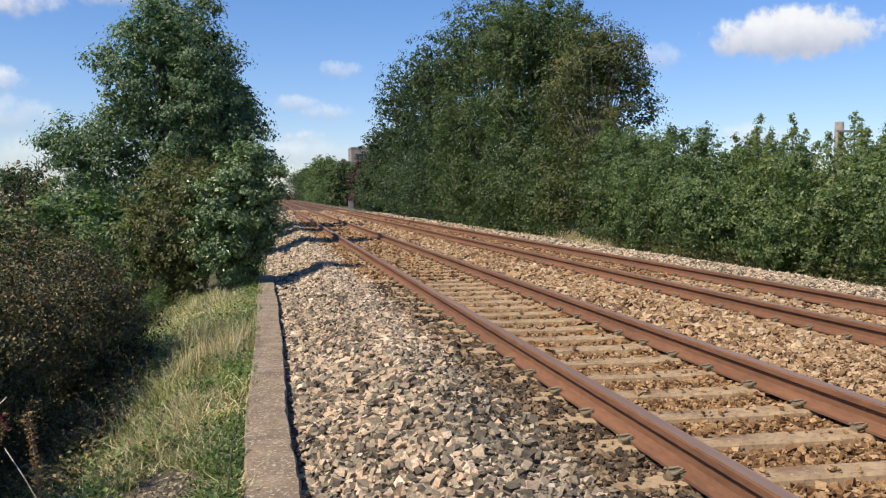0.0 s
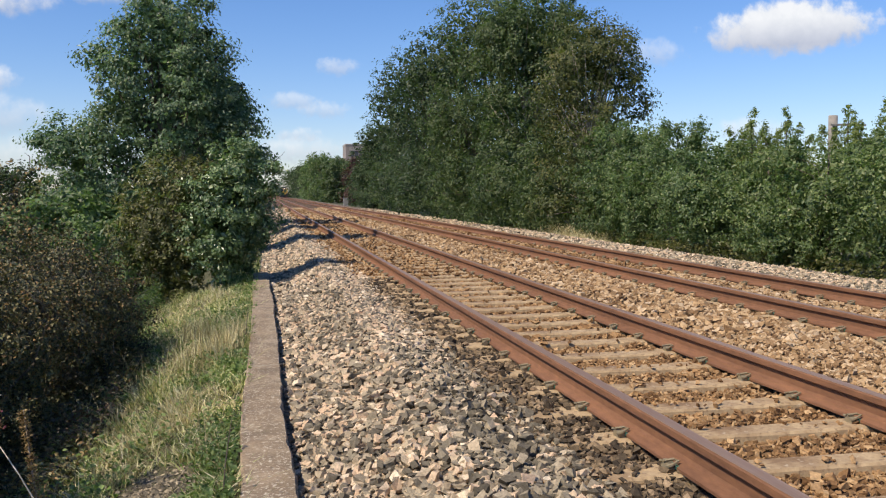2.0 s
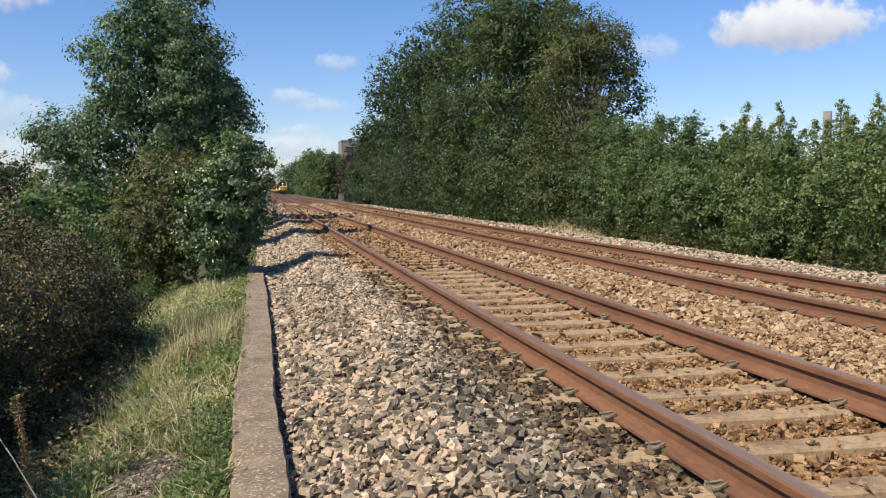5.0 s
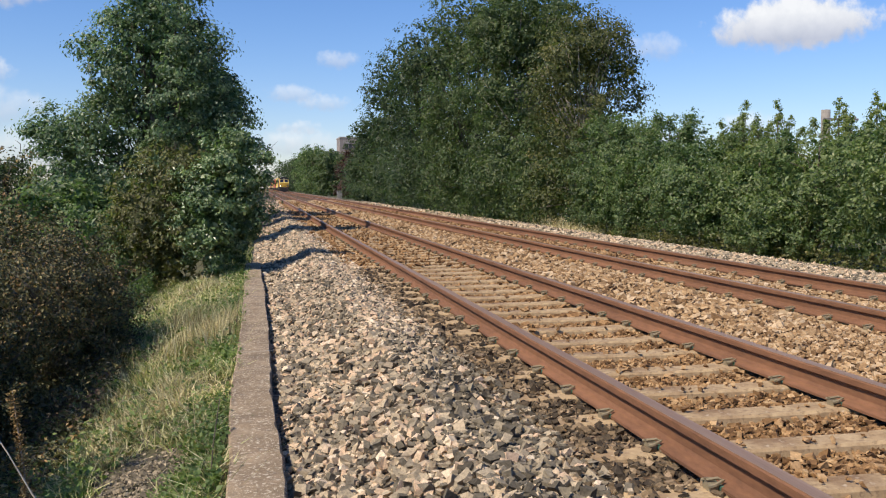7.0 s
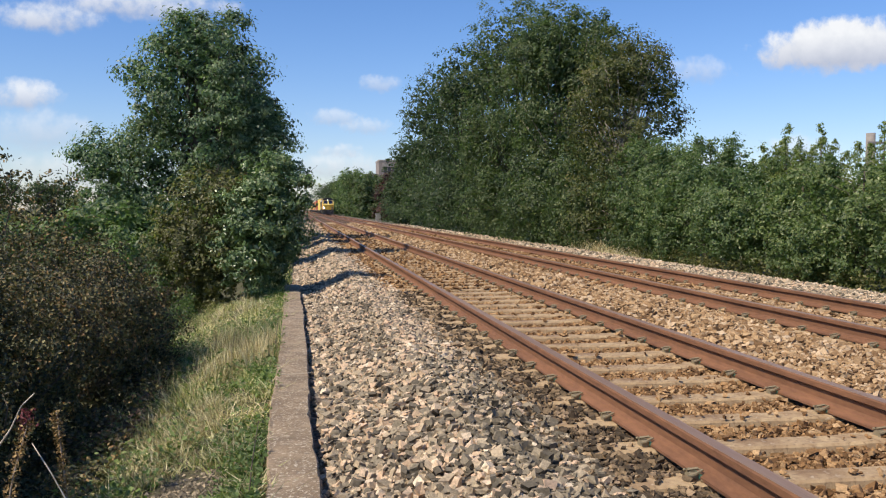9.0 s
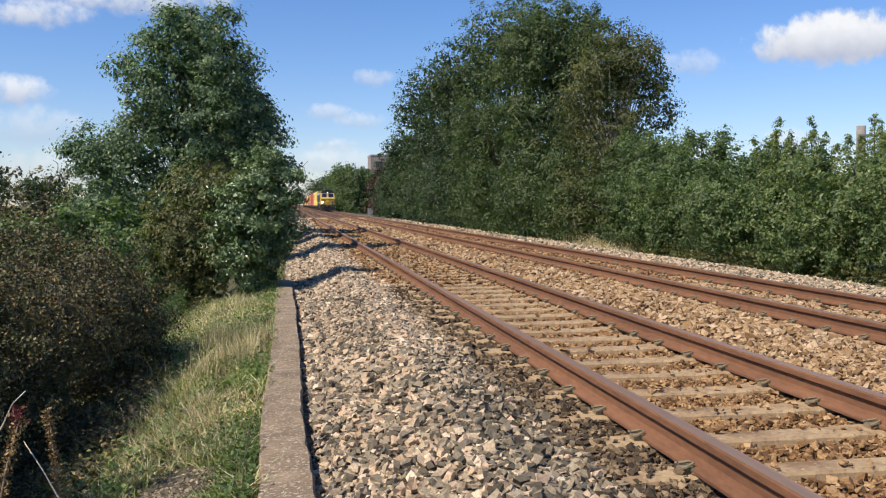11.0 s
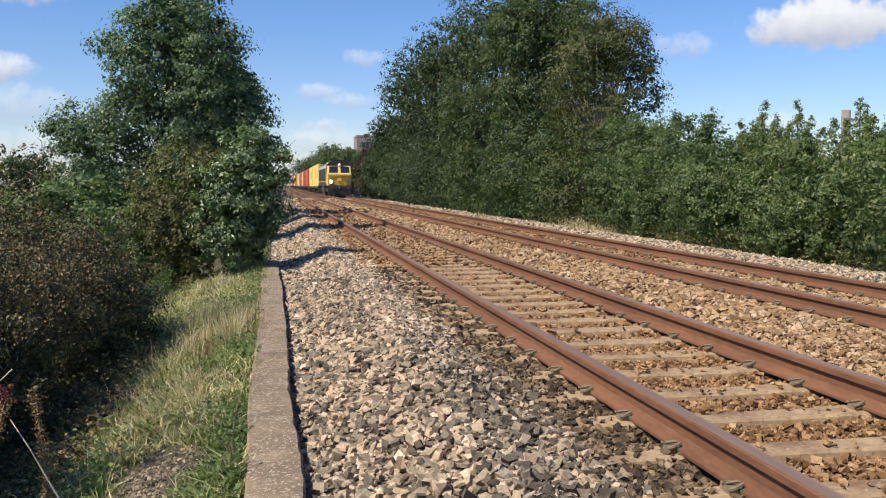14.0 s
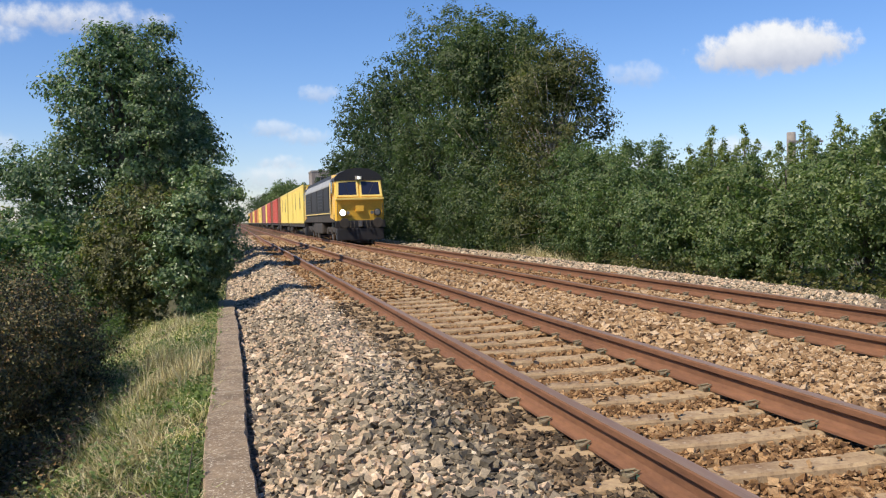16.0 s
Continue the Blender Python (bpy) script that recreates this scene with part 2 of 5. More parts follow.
M_DEAD = leaves("dead_brown_leaves", [(0, (0.13, 0.075, 0.03)), (0.6, (0.32, 0.20, 0.085)), (1, (0.52, 0.37, 0.19))], 0.8, 0.15)
M_BERRY = surface("dark_red_leaf", (0.08, 0.012, 0.016), (0.18, 0.03, 0.035), 20, 0.6)
# One paint, light put into colour: orange for shaded nose, paler for sunlit surround.
M_YELLOW = paint("loco_yellow", (0.93, 0.55, 0.07), 0.35, grime=(0.50, 0.28, 0.06), amount=0.3)
M_LIT_YELLOW = paint("sunlit_surround_yellow", (0.92, 0.70, 0.20), 0.4, grime=(0.5, 0.36, 0.12), amount=0.2)
M_CREAM = paint("cab_side_cream_yellow", (0.85, 0.62, 0.18), 0.4)
M_BLACK = paint("roof_black", (0.022, 0.022, 0.024), 0.5, amount=0.2)
M_DKGREY = paint("body_dark_grey", (0.024, 0.022, 0.020), 0.6, grime=(0.07, 0.055, 0.04))
M_LTGREY = paint("body_light_grey", (0.42, 0.41, 0.38), 0.45)
M_FRAME = paint("underframe_dirt", (0.045, 0.04, 0.034), 0.85, grime=(0.13, 0.10, 0.07))
M_STEEL = surface("dull_steel", (0.20, 0.19, 0.18), (0.36, 0.34, 0.32), 8, 0.4, 0.9, 0.05, 0.001)
M_CONT = {"yellow": paint("container_yellow", (0.86, 0.66, 0.15), 0.5), "red": paint("container_red", (0.56, 0.09, 0.06), 0.5),
          "maroon": paint("container_maroon", (0.33, 0.11, 0.12), 0.55), "brown": paint("container_brown", (0.22, 0.09, 0.04), 0.55),
          "orange": paint("container_orange", (0.62, 0.24, 0.06), 0.5)}
M_INK = paint("faded_marking_paint", (0.16, 0.14, 0.10), 0.6)
M_BRICK = surface("distant_brick", (0.20, 0.17, 0.152), (0.28, 0.245, 0.222), 0.6, 0.9, 0, 0.2, 0.02, 6)
M_DARKWIN = surface("dull_window_glass", (0.03, 0.032, 0.036), (0.06, 0.062, 0.066), 0.3, 0.35)
M_PANELGREY = surface("grey_concrete_panel", (0.24, 0.21, 0.19), (0.36, 0.33, 0.30), 0.4, 0.85)
M_CABINET = surface("weathered_grey_cabinet", (0.17, 0.16, 0.145), (0.28, 0.265, 0.24), 3, 0.6)
M_POLE = surface("weathered_grey_pole", (0.16, 0.145, 0.125), (0.33, 0.30, 0.26), 4, 0.9)
m_glass, _n, _l, _b = mat("tinted_cab_glass", 0.05)
_b.inputs["Base Color"].default_value = (0.02, 0.025, 0.05, 1)
M_GLASS = m_glass
m_lamp, _n, _l, _b = mat("lit_headlamp", 0.3)
_b.inputs["Base Color"].default_value = (1, 0.95, 0.85, 1)
_b.inputs["Emission Color"].default_value = (1, 0.93, 0.78, 1)
_b.inputs["Emission Strength"].default_value = 9.0
M_LAMP = m_lamp
m_lens, _n, _l, _b = mat("unlit_lamp_lens", 0.1)
_b.inputs["Base Color"].default_value = (0.16, 0.16, 0.16, 1)
M_LENS = m_lens


# ---- mesh helpers ----
def link(name, me, material, parent=None, label=""):
    ob = new(name, me)
    if material and not me.materials:
        me.materials.append(material)
    if parent:
        ob.parent = parent
    if label:
        tagged(ob, label)
    return ob


def part(name, bm, material, parent=None, label="", smooth=False):
    me = bpy.data.meshes.new(name)
    bm.to_mesh(me)
    bm.free()
    if smooth:
        me.shade_smooth()
    return link(name, me, material, parent, label)


def empty(name, label, category, group="", m=None):
    e = new(name)
    e.empty_display_size = 0.2
    if m:
        e.matrix_basis = m
    return tagged(e, label, category, group)


def add_box(bm, x0, x1, y0, y1, z0, z1, bevel=0.0):
    r = bmesh.ops.create_cube(bm, size=1.0, matrix=Matrix.Translation(((x0 + x1) / 2, (y0 + y1) / 2, (z0 + z1) / 2)) @ Matrix.Diagonal((x1 - x0, y1 - y0, z1 - z0, 1)))
    if bevel:
        edges = {e for v in r["verts"] for e in v.link_edges}
        bmesh.ops.bevel(bm, geom=list(edges), offset=bevel, segments=2, affect="EDGES", profile=0.6)


def box(x0, x1, y0, y1, z0, z1, bevel=0.0):
    bm = bmesh.new()
    add_box(bm, x0, x1, y0, y1, z0, z1, bevel)
    return bm


def add_tube(bm, pts, radii, sides=8):
    rings = []
    pts = [Vector(p) for p in pts]
    for i, p in enumerate(pts):
        d = (pts[min(i + 1, len(pts) - 1)] - pts[max(i - 1, 0)]).normalized()
        u = d.orthogonal().normalized()
        w = d.cross(u)
        rings.append([bm.verts.new(p + (u * math.cos(a) + w * math.sin(a)) * radii[i]) for a in (2 * math.pi * k / sides for k in range(sides))])
    for a, b in zip(rings, rings[1:]):
        for k in range(sides):
            bm.faces.new((a[k], a[(k + 1) % sides], b[(k + 1) % sides], b[k]))
    bm.faces.new(rings[0][::-1])
    bm.faces.new(rings[-1])


def extrude_profile(bm, profile, y0, y1):
    """profile: (x, z) pairs, drawn out along y."""
    a = [bm.verts.new((x, y0, z)) for x, z in profile]
    b = [bm.verts.new((x, y1, z)) for x, z in profile]
    n = len(a)
    for k in range(n):
        bm.faces.new((a[k], a[(k + 1) % n], b[(k + 1) % n], b[k]))
    bm.faces.new(a[::-1])
    bm.faces.new(b)
    bmesh.ops.recalc_face_normals(bm, faces=bm.faces)


def raw_mesh(name, verts, faces):
    """verts (n, 3), faces (m, k) as arrays."""
    me = bpy.data.meshes.new(name)
    m, k = faces.shape
    me.vertices.add(len(verts))
    me.vertices.foreach_set("co", verts.astype(np.float32).ravel())
    me.loops.add(m * k)
    me.loops.foreach_set("vertex_index", faces.astype(np.int32).ravel())
    me.polygons.add(m)
    me.polygons.foreach_set("loop_start", (np.arange(m) * k).astype(np.int32))
    me.update(calc_edges=True)
    me.validate()
    me.shade_flat()
    return me


def leaf_mesh(name, c, nrm, size, aspect=0.6):
    """Pointed leaves, each a small folded blade of four corners."""
    n = len(c)
    nrm = nrm / (np.linalg.norm(nrm, axis=1, keepdims=True) + 1e-9)
    t = np.cross(nrm, RNG.normal(size=(n, 3)))
    t /= np.linalg.norm(t, axis=1, keepdims=True) + 1e-9
    s = np.cross(nrm, t)
    L = size[:, None]
    v = np.empty((n, 4, 3))
    v[:, 0] = c - t * L * 0.5
    v[:, 1] = c + s * L * aspect * 0.5 + nrm * L * 0.1
    v[:, 2] = c + t * L * 0.5
    v[:, 3] = c - s * L * aspect * 0.5 + nrm * L * 0.1
    return raw_mesh(name, v.reshape(-1, 3), np.arange(n * 4).reshape(-1, 4))


RNG = np.random.default_rng(11)


def unit(n):
    d = RNG.normal(size=(n, 3))
    return d / np.linalg.norm(d, axis=1, keepdims=True)


def crown_points(blobs, n, clump, fill=0.25, least=260):
    """Leaf places and normals in clumps over rounded masses. blobs: centre and radii; clump: radius of one spray."""
    area = np.array([(b[3] * b[4] + b[4] * b[5] + b[3] * b[5]) for b in blobs])
    share = np.maximum(least, n * area / area.sum()).astype(int)
    cs, ns = [], []
    for b, k in zip(blobs, share):
        ctr, rad = np.array(b[:3]), np.array(b[3:6])
        sprays = max(10, int(1.6 * (rad[0] * rad[1] + rad[1] * rad[2] + rad[0] * rad[2]) / clump ** 2))
        d = unit(sprays)
        lump = 1 + 0.16 * np.sin(d[:, 0] * 5 + b[0] * 3) * np.sin(d[:, 2] * 4 + b[1]) + RNG.normal(0, 0.07, sprays)
        depth = np.where(RNG.random(sprays) < fill, RNG.uniform(0.4, 0.8, sprays), RNG.uniform(0.80, 1.04, sprays))
        pos = ctr + d * rad * (lump * depth)[:, None]
        pick = RNG.integers(0, sprays, k)
        scale = RNG.uniform(0.5, 1.2, sprays)[pick]
        off = RNG.normal(size=(k, 3)) * np.array([1, 1, 0.75]) * (clump * 0.42 * scale)[:, None]
        p = pos[pick] + off
        cs.append(p)
        ns.append(off / clump * 0.9 + d[pick] * 0.7 + np.array([0, 0, 0.35]) + RNG.normal(0, 0.45, (k, 3)))
    return np.concatenate(cs), np.concatenate(ns)


def inside_points(blobs, n):
    """Larger leaves in the depth of the crown, which close it against the sky."""
    vol = np.array([b[3] * b[4] * b[5] for b in blobs]) ** 0.75
    pick = RNG.choice(len(blobs), n, p=vol / vol.sum())
    bl = np.array([b[:6] for b in blobs])[pick]
    p = bl[:, :3] + unit(n) * bl[:, 3:6] * (RNG.random(n) ** 0.5 * 0.82)[:, None]
    return p, unit(n) + np.array([0, 0, 0.3])


def limbs(bm, base, tips, r0, rnd):
    base = Vector(base)
    for tip in tips:
        tip = Vector(tip)
        mid = base.lerp(tip, 0.5) + Vector((rnd.uniform(-0.3, 0.3), rnd.uniform(-0.3, 0.3), rnd.uniform(0, 0.4)))
        pts = [base, base.lerp(mid, 0.5), mid, mid.lerp(tip, 0.5), tip]
        add_tube(bm, pts, [r0, r0 * 0.8, r0 * 0.6, r0 * 0.4, r0 * 0.12], 6)


def tree(name, label, category, base, blobs, n, leaf, clump, material, trunk_r, ground_low=True, group="", fill=0.25, twigs=0, bark=None, limb=0.22, inner=0.12, least=260, deep=(1.3, 2.2)):
    """A woody plant: trunk with limbs to each mass of its crown, and the crown of leaves. blobs are relative to the base."""
    rnd = random.Random(int(abs(base[0]) * 97 + base[1] * 13))
    t = empty(name, label, category, group, pose(*base))
    top = max(b[2] for b in blobs)
    bm = bmesh.new()
    cx, cy = sum(b[0] for b in blobs) / len(blobs), sum(b[1] for b in blobs) / len(blobs)
    trunk = [(0, 0, -0.25), (cx * 0.1, cy * 0.1, top * 0.25), (cx * 0.4, cy * 0.4, top * 0.55), (cx * 0.8, cy * 0.8, top * 0.95)]
    add_tube(bm, trunk, [trunk_r * 1.3, trunk_r, trunk_r * 0.7, trunk_r * 0.2], 10)
    ends = []
    for b in blobs:
        f = min(0.9, max(0.12, (b[2] - b[5]) / max(top, 0.1) * 0.6))
        along = float(np.interp(f, [0, 0.25, 0.55, 0.95], [0, 0.1, 0.4, 0.8]))
        start = (cx * along, cy * along, top * f)
        tips = []
        for _ in range(5 if max(b[3], b[4]) > 0.4 else 1):
            d = Vector((rnd.gauss(0, 1), rnd.gauss(0, 1), rnd.gauss(0.3, 0.7))).normalized()
            tips.append((b[0] + d.x * b[3] * 0.75, b[1] + d.y * b[4] * 0.75, b[2] + d.z * b[5] * 0.75))
        limbs(bm, start, tips, trunk_r * limb, rnd)
        ends += tips
    for _ in range(twigs):
        p0 = Vector(rnd.choice(ends))
        d = Vector((rnd.gauss(0, 1), rnd.gauss(0, 1), abs(rnd.gauss(0, 1)))).normalized()
        p1 = p0 + d * rnd.uniform(0.12, 0.34) + Vector((0, 0, 0.08))
        add_tube(bm, [p0, p0.lerp(p1, 0.5) + Vector((0.03, 0, 0.02)), p1], [0.008, 0.005, 0.002], 4)
    part("trunk", bm, bark or M_BARK, t, smooth=True)
    n, leaf = int(n * 0.82), leaf * 1.07
    c, nr = crown_points(blobs, n, clump, fill, least)
    if ground_low:
        keep = c[:, 2] > -0.15
        c, nr = c[keep], nr[keep]
    size = leaf * RNG.uniform(0.6, 1.35, len(c))
    if inner:
        ci, ni = inside_points(blobs, int(n * inner))
        low = ci[:, 2] > -0.1
        c, nr = np.concatenate([c, ci[low]]), np.concatenate([nr, ni[low]])
        size = np.concatenate([size, leaf * RNG.uniform(*deep, low.sum())])
    me = leaf_mesh("crown", c, nr, size)
    link("crown", me, material, t)
    return t


# ---- lie of the land ----
def lerp_table(table, v):
    return float(np.interp(v, [a for a, _ in table], [b for _, b in table]))


BALLAST = [(0.13, -0.36), (0.40, -0.295), (0.8, -0.12), (0.98, -0.035), (1.12, -0.025), (1.32, -0.065), (1.55, -0.082), (1.95, -0.085), (2.15, -0.095), (2.4, -0.115), (3.15, -0.115), (3.45, -0.09), (3.65, -0.082), (4.0, -0.085), (4.4, -0.03), (4.8, -0.005), (5.1, -0.045), (5.4, -0.08), (8.2, -0.08), (8.7, -0.065), (9.2, -0.06), (9.7, -0.10), (10.1, -0.22), (10.5, -0.42)]
LAND = [(-900, -2.2), (-60, -1.9), (-9, -1.55), (-4, -1.45), (-2.2, -1.15), (-1.4, -0.8), (-0.8, -0.52), (-0.2, -0.36), (-0.17, -0.60), (9.9, -0.62), (10.2, -0.42), (11, -0.35), (30, -0.6), (900, -1.5)]


def bz(x):
    return lerp_table(BALLAST, x)


def gz(x, y=0.0):
    """Height of the land; the near bank falls more gently further along."""
    f = min(1.0, max(0.0, (y - 8.0) / 8.0))
    flat = x / (1 + 0.5 * f) if x < -0.3 else x
    return lerp_table(LAND, flat) + (0.05 * noise.noise((x * 1.3, y * 0.9, 0)) if x < -0.3 or x > 10 else 0)


def sheet(name, xs, ys, zf, material, label, category):
    verts = np.array([(x, y, zf(x, y)) for y in ys for x in xs])
    nx = len(xs)
    faces = np.array([(j * nx + i, j * nx + i + 1, (j + 1) * nx + i + 1, (j + 1) * nx + i) for j in range(len(ys) - 1) for i in range(nx - 1)])
    me = raw_mesh(name, verts, faces)
    me.shade_smooth()
    return tagged(link(name, me, material), label, category, kind="structure")


YS = [-3000, -600, -100, -20] + [-6 + 0.8 * k for k in range(45)] + [32, 36, 42, 50, 65, 90, 130, 200, 350, 700, 3000]
sheet("ground", sorted([-3000, -900, -300, -120, -60, -25, -14, -9, -6.5, -5] + [-4 + 0.25 * k for k in range(15)] + [-0.2, -0.17, 4, 9.9, 10.2, 10.6, 11, 13, 17, 30, 90, 300, 900, 3000]), YS, gz, M_EARTH, "rough soil and leaf litter of the railway banks", "ground")
sheet("field", [-900, -300, -120, -60, -40], [20, 60, 120, 250, 600], lambda x, y: gz(x, y) + 0.12, M_FIELD, "pale stubble field beyond the hedge", "field")


def bed_strip(name, x0, x1, material, label):
    xs = sorted({x0, x1, *[a for a, _ in BALLAST if x0 < a < x1]})
    ys = [-6 + 0.6 * k for k in range(70)] + [40, 50, 70, 100, 200, 400, 750]
    return sheet(name, xs, ys, lambda x, y: bz(x) - 0.03 + (0.02 * noise.noise((x * 3, y * 3, 1)) if y < 36 else 0), material, label, "ballast")


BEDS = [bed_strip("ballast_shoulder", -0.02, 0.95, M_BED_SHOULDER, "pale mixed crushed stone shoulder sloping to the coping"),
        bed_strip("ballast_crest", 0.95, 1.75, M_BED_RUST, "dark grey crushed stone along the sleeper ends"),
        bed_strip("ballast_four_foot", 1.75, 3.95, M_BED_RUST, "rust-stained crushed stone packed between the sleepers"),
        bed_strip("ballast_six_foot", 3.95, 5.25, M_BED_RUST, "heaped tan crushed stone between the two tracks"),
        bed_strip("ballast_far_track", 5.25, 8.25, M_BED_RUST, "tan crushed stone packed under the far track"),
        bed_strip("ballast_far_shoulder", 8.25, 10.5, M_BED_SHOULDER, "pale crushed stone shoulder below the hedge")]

# ---- coping wall ----
JOINTS = [-4.3, -2.3, -0.3, 1.85, 3.6, 5.3, 6.95, 8.6, 10.8, 12.5, 14.3, 16.1, 17.6, 19.1]
coping = tagged(new("coping_wall"), "low weathered concrete coping wall beside the ballast", "wall", kind="structure")
rw = random.Random(5)
EDGE = [rw.uniform(-0.02, 0.02) for _ in JOINTS]


def coping_line(y):
    """The coping runs a little out of line with the rails."""
    return -0.007 * (y - 1.5)


def coping_block(y0, y1, e0, e1):
    """One cast block: worn arrises, a slightly wandering face and chipped ends."""
    bm = bmesh.new()
    steps = max(6, int((y1 - y0) / 0.16))
    rings = []
    bow = rw.uniform(-0.012, 0.012)
    for k in range(steps + 1):
        f = k / steps
        y = y0 + 0.003 + (y1 - y0 - 0.006) * f
        sx = e0 * (1 - f) + e1 * f + bow * math.sin(math.pi * f)
        end = 0.012 if k in (0, steps) else 0.0
        c0, c1 = rw.uniform(0.006, 0.016) + end, rw.uniform(0.006, 0.020) + end
        w0, w1 = rw.uniform(-0.004, 0.004), rw.uniform(-0.007, 0.007)
        z = -0.28 + rw.uniform(-0.003, 0.002) - end * 0.4
        prof = [(-0.18 + w0, -0.75), (-0.18 + w0, z - c0), (-0.18 + w0 + c0 * 0.8, z), (-0.02, z + 0.002), (0.13 + w1 - c1 * 0.8, z), (0.13 + w1, z - c1), (0.13 + w1, -0.75)]
        rings.append([bm.verts.new((x + sx + coping_line(y), y, zz)) for x, zz in prof])
    for p, q in zip(rings, rings[1:]):
        for k in range(6):
            bm.faces.new((p[k], p[k + 1], q[k + 1], q[k]))
    bm.faces.new(rings[0])
    bm.faces.new(rings[-1][::-1])
    bmesh.ops.recalc_face_normals(bm, faces=bm.faces)
    part("coping_block", bm, M_WALL, coping)


for (y0, y1), (e0, e1) in zip(zip(JOINTS, JOINTS[1:]), zip(EDGE, EDGE[1:])):
    coping_block(y0, y1, e0, e1)

# ---- railway tracks ----
RAIL = [(-0.072, -0.182), (0.072, -0.182), (0.072, -0.166), (0.020, -0.143), (0.0095, -0.122), (0.0095, -0.060), (0.02, -0.052), (0.040, -0.045), (0.041, -0.012), (0.035, -0.002), (-0.035, -0.002), (-0.041, -0.012), (-0.040, -0.045), (-0.02, -0.052), (-0.0095, -0.060), (-0.0095, -0.122), (-0.020, -0.143), (-0.072, -0.166)]
RAIL_TOP = 0.115
PITCH, FIRST = 0.65, 4.30 - 0.65 * 9


def sleeper_mesh():
    bm = bmesh.new()
    rings = []
    for x, top, half in ((-1.25, -0.205, 0.095), (-1.235, -0.186, 0.105), (-0.50, -0.186, 0.105), (-0.40, -0.194, 0.10), (0.40, -0.194, 0.10), (0.50, -0.186, 0.105), (1.235, -0.186, 0.105), (1.25, -0.205, 0.095)):
        rings.append([bm.verts.new((x, y, z)) for y, z in ((-0.14, -0.40), (-half, top - 0.014), (-half + 0.014, top), (half - 0.014, top), (half, top - 0.014), (0.14, -0.40))])
    for p, q in zip(rings, rings[1:]):
        for k in range(6):
            bm.faces.new((p[k], p[(k + 1) % 6], q[(k + 1) % 6], q[k]))
    bm.faces.new(rings[0])
    bm.faces.new(rings[-1])
    bmesh.ops.recalc_face_normals(bm, faces=bm.faces)
    me = bpy.data.meshes.new("sleeper")
    bm.to_mesh(me)
    bm.free()
    me.materials.append(M_SLEEPER)
    return me


def clip_mesh():
    """A bent spring clip over the rail foot, with its shoulder and pad."""
    bm = bmesh.new()
    pts = [(0.02, -0.05, -0.135), (0.09, -0.055, -0.125), (0.135, -0.03, -0.12), (0.13, 0.01, -0.112), (0.07, 0.02, -0.105), (0.05, 0.045, -0.11), (0.10, 0.06, -0.125), (0.14, 0.055, -0.135)]
    add_tube(bm, [(x * 0.85 + 0.012, y * 0.8, z - 0.006) for x, y, z in pts], [0.008] * len(pts), 5)
    add_box(bm, 0.075, 0.12, -0.035, 0.04, -0.175, -0.128, 0.006)
    me = bpy.data.meshes.new("clip")
    bm.to_mesh(me)
    bm.free()
    me.materials.append(M_CLIP)
    return me


def pad_mesh():
    bm = box(0.05, 0.078, -0.05, 0.05, -0.158, -0.138, 0.004)
    me = bpy.data.meshes.new("insulator")
    bm.to_mesh(me)
    bm.free()
    me.materials.append(M_PAD)
    return me


SLEEPER, CLIP, PAD = sleeper_mesh(), clip_mesh(), pad_mesh()


def railway_track(cx, label):
    t = empty("railway_track", label, "railway track", "railway tracks", pose(cx, 0, RAIL_TOP))
    for side in (-0.7525, 0.7525):
        bm = bmesh.new()
        extrude_profile(bm, [(x + side, z) for x, z in RAIL], -6, 760)
        r = part("rail", bm, M_RUST, t, "rust-brown steel rail")
        bm = box(side - 0.036, side + 0.036, -6, 760, -0.0025, 0.0, 0.0)
        part("running_surface", bm, M_RAILTOP, r, "worn shiny rail head")
    rnd = random.Random(int(cx * 10))
    for k in range(150):
        y = FIRST + PITCH * k + rnd.uniform(-0.012, 0.012)
        s = link("sleeper", SLEEPER, None, t)
        s.matrix_basis = pose(0, y, rnd.uniform(-0.006, 0.0), 0, 0, rnd.uniform(-0.5, 0.5))
        if 4 < k < 40:
            for side in (-0.7525, 0.7525):
                for turn in (0, 180):
                    c = link("clip", CLIP, None, s)
                    c.matrix_basis = pose(side, 0, -0.02, 0, 0, turn)
                    if k < 24:
                        link("insulator", PAD, None, s).matrix_basis = pose(side, 0, -0.02, 0, 0, turn)
    return t


railway_track(2.80, "near railway track, rusty rails on concrete sleepers")
railway_track(6.46, "far railway track, rusty rails on stone-covered sleepers")

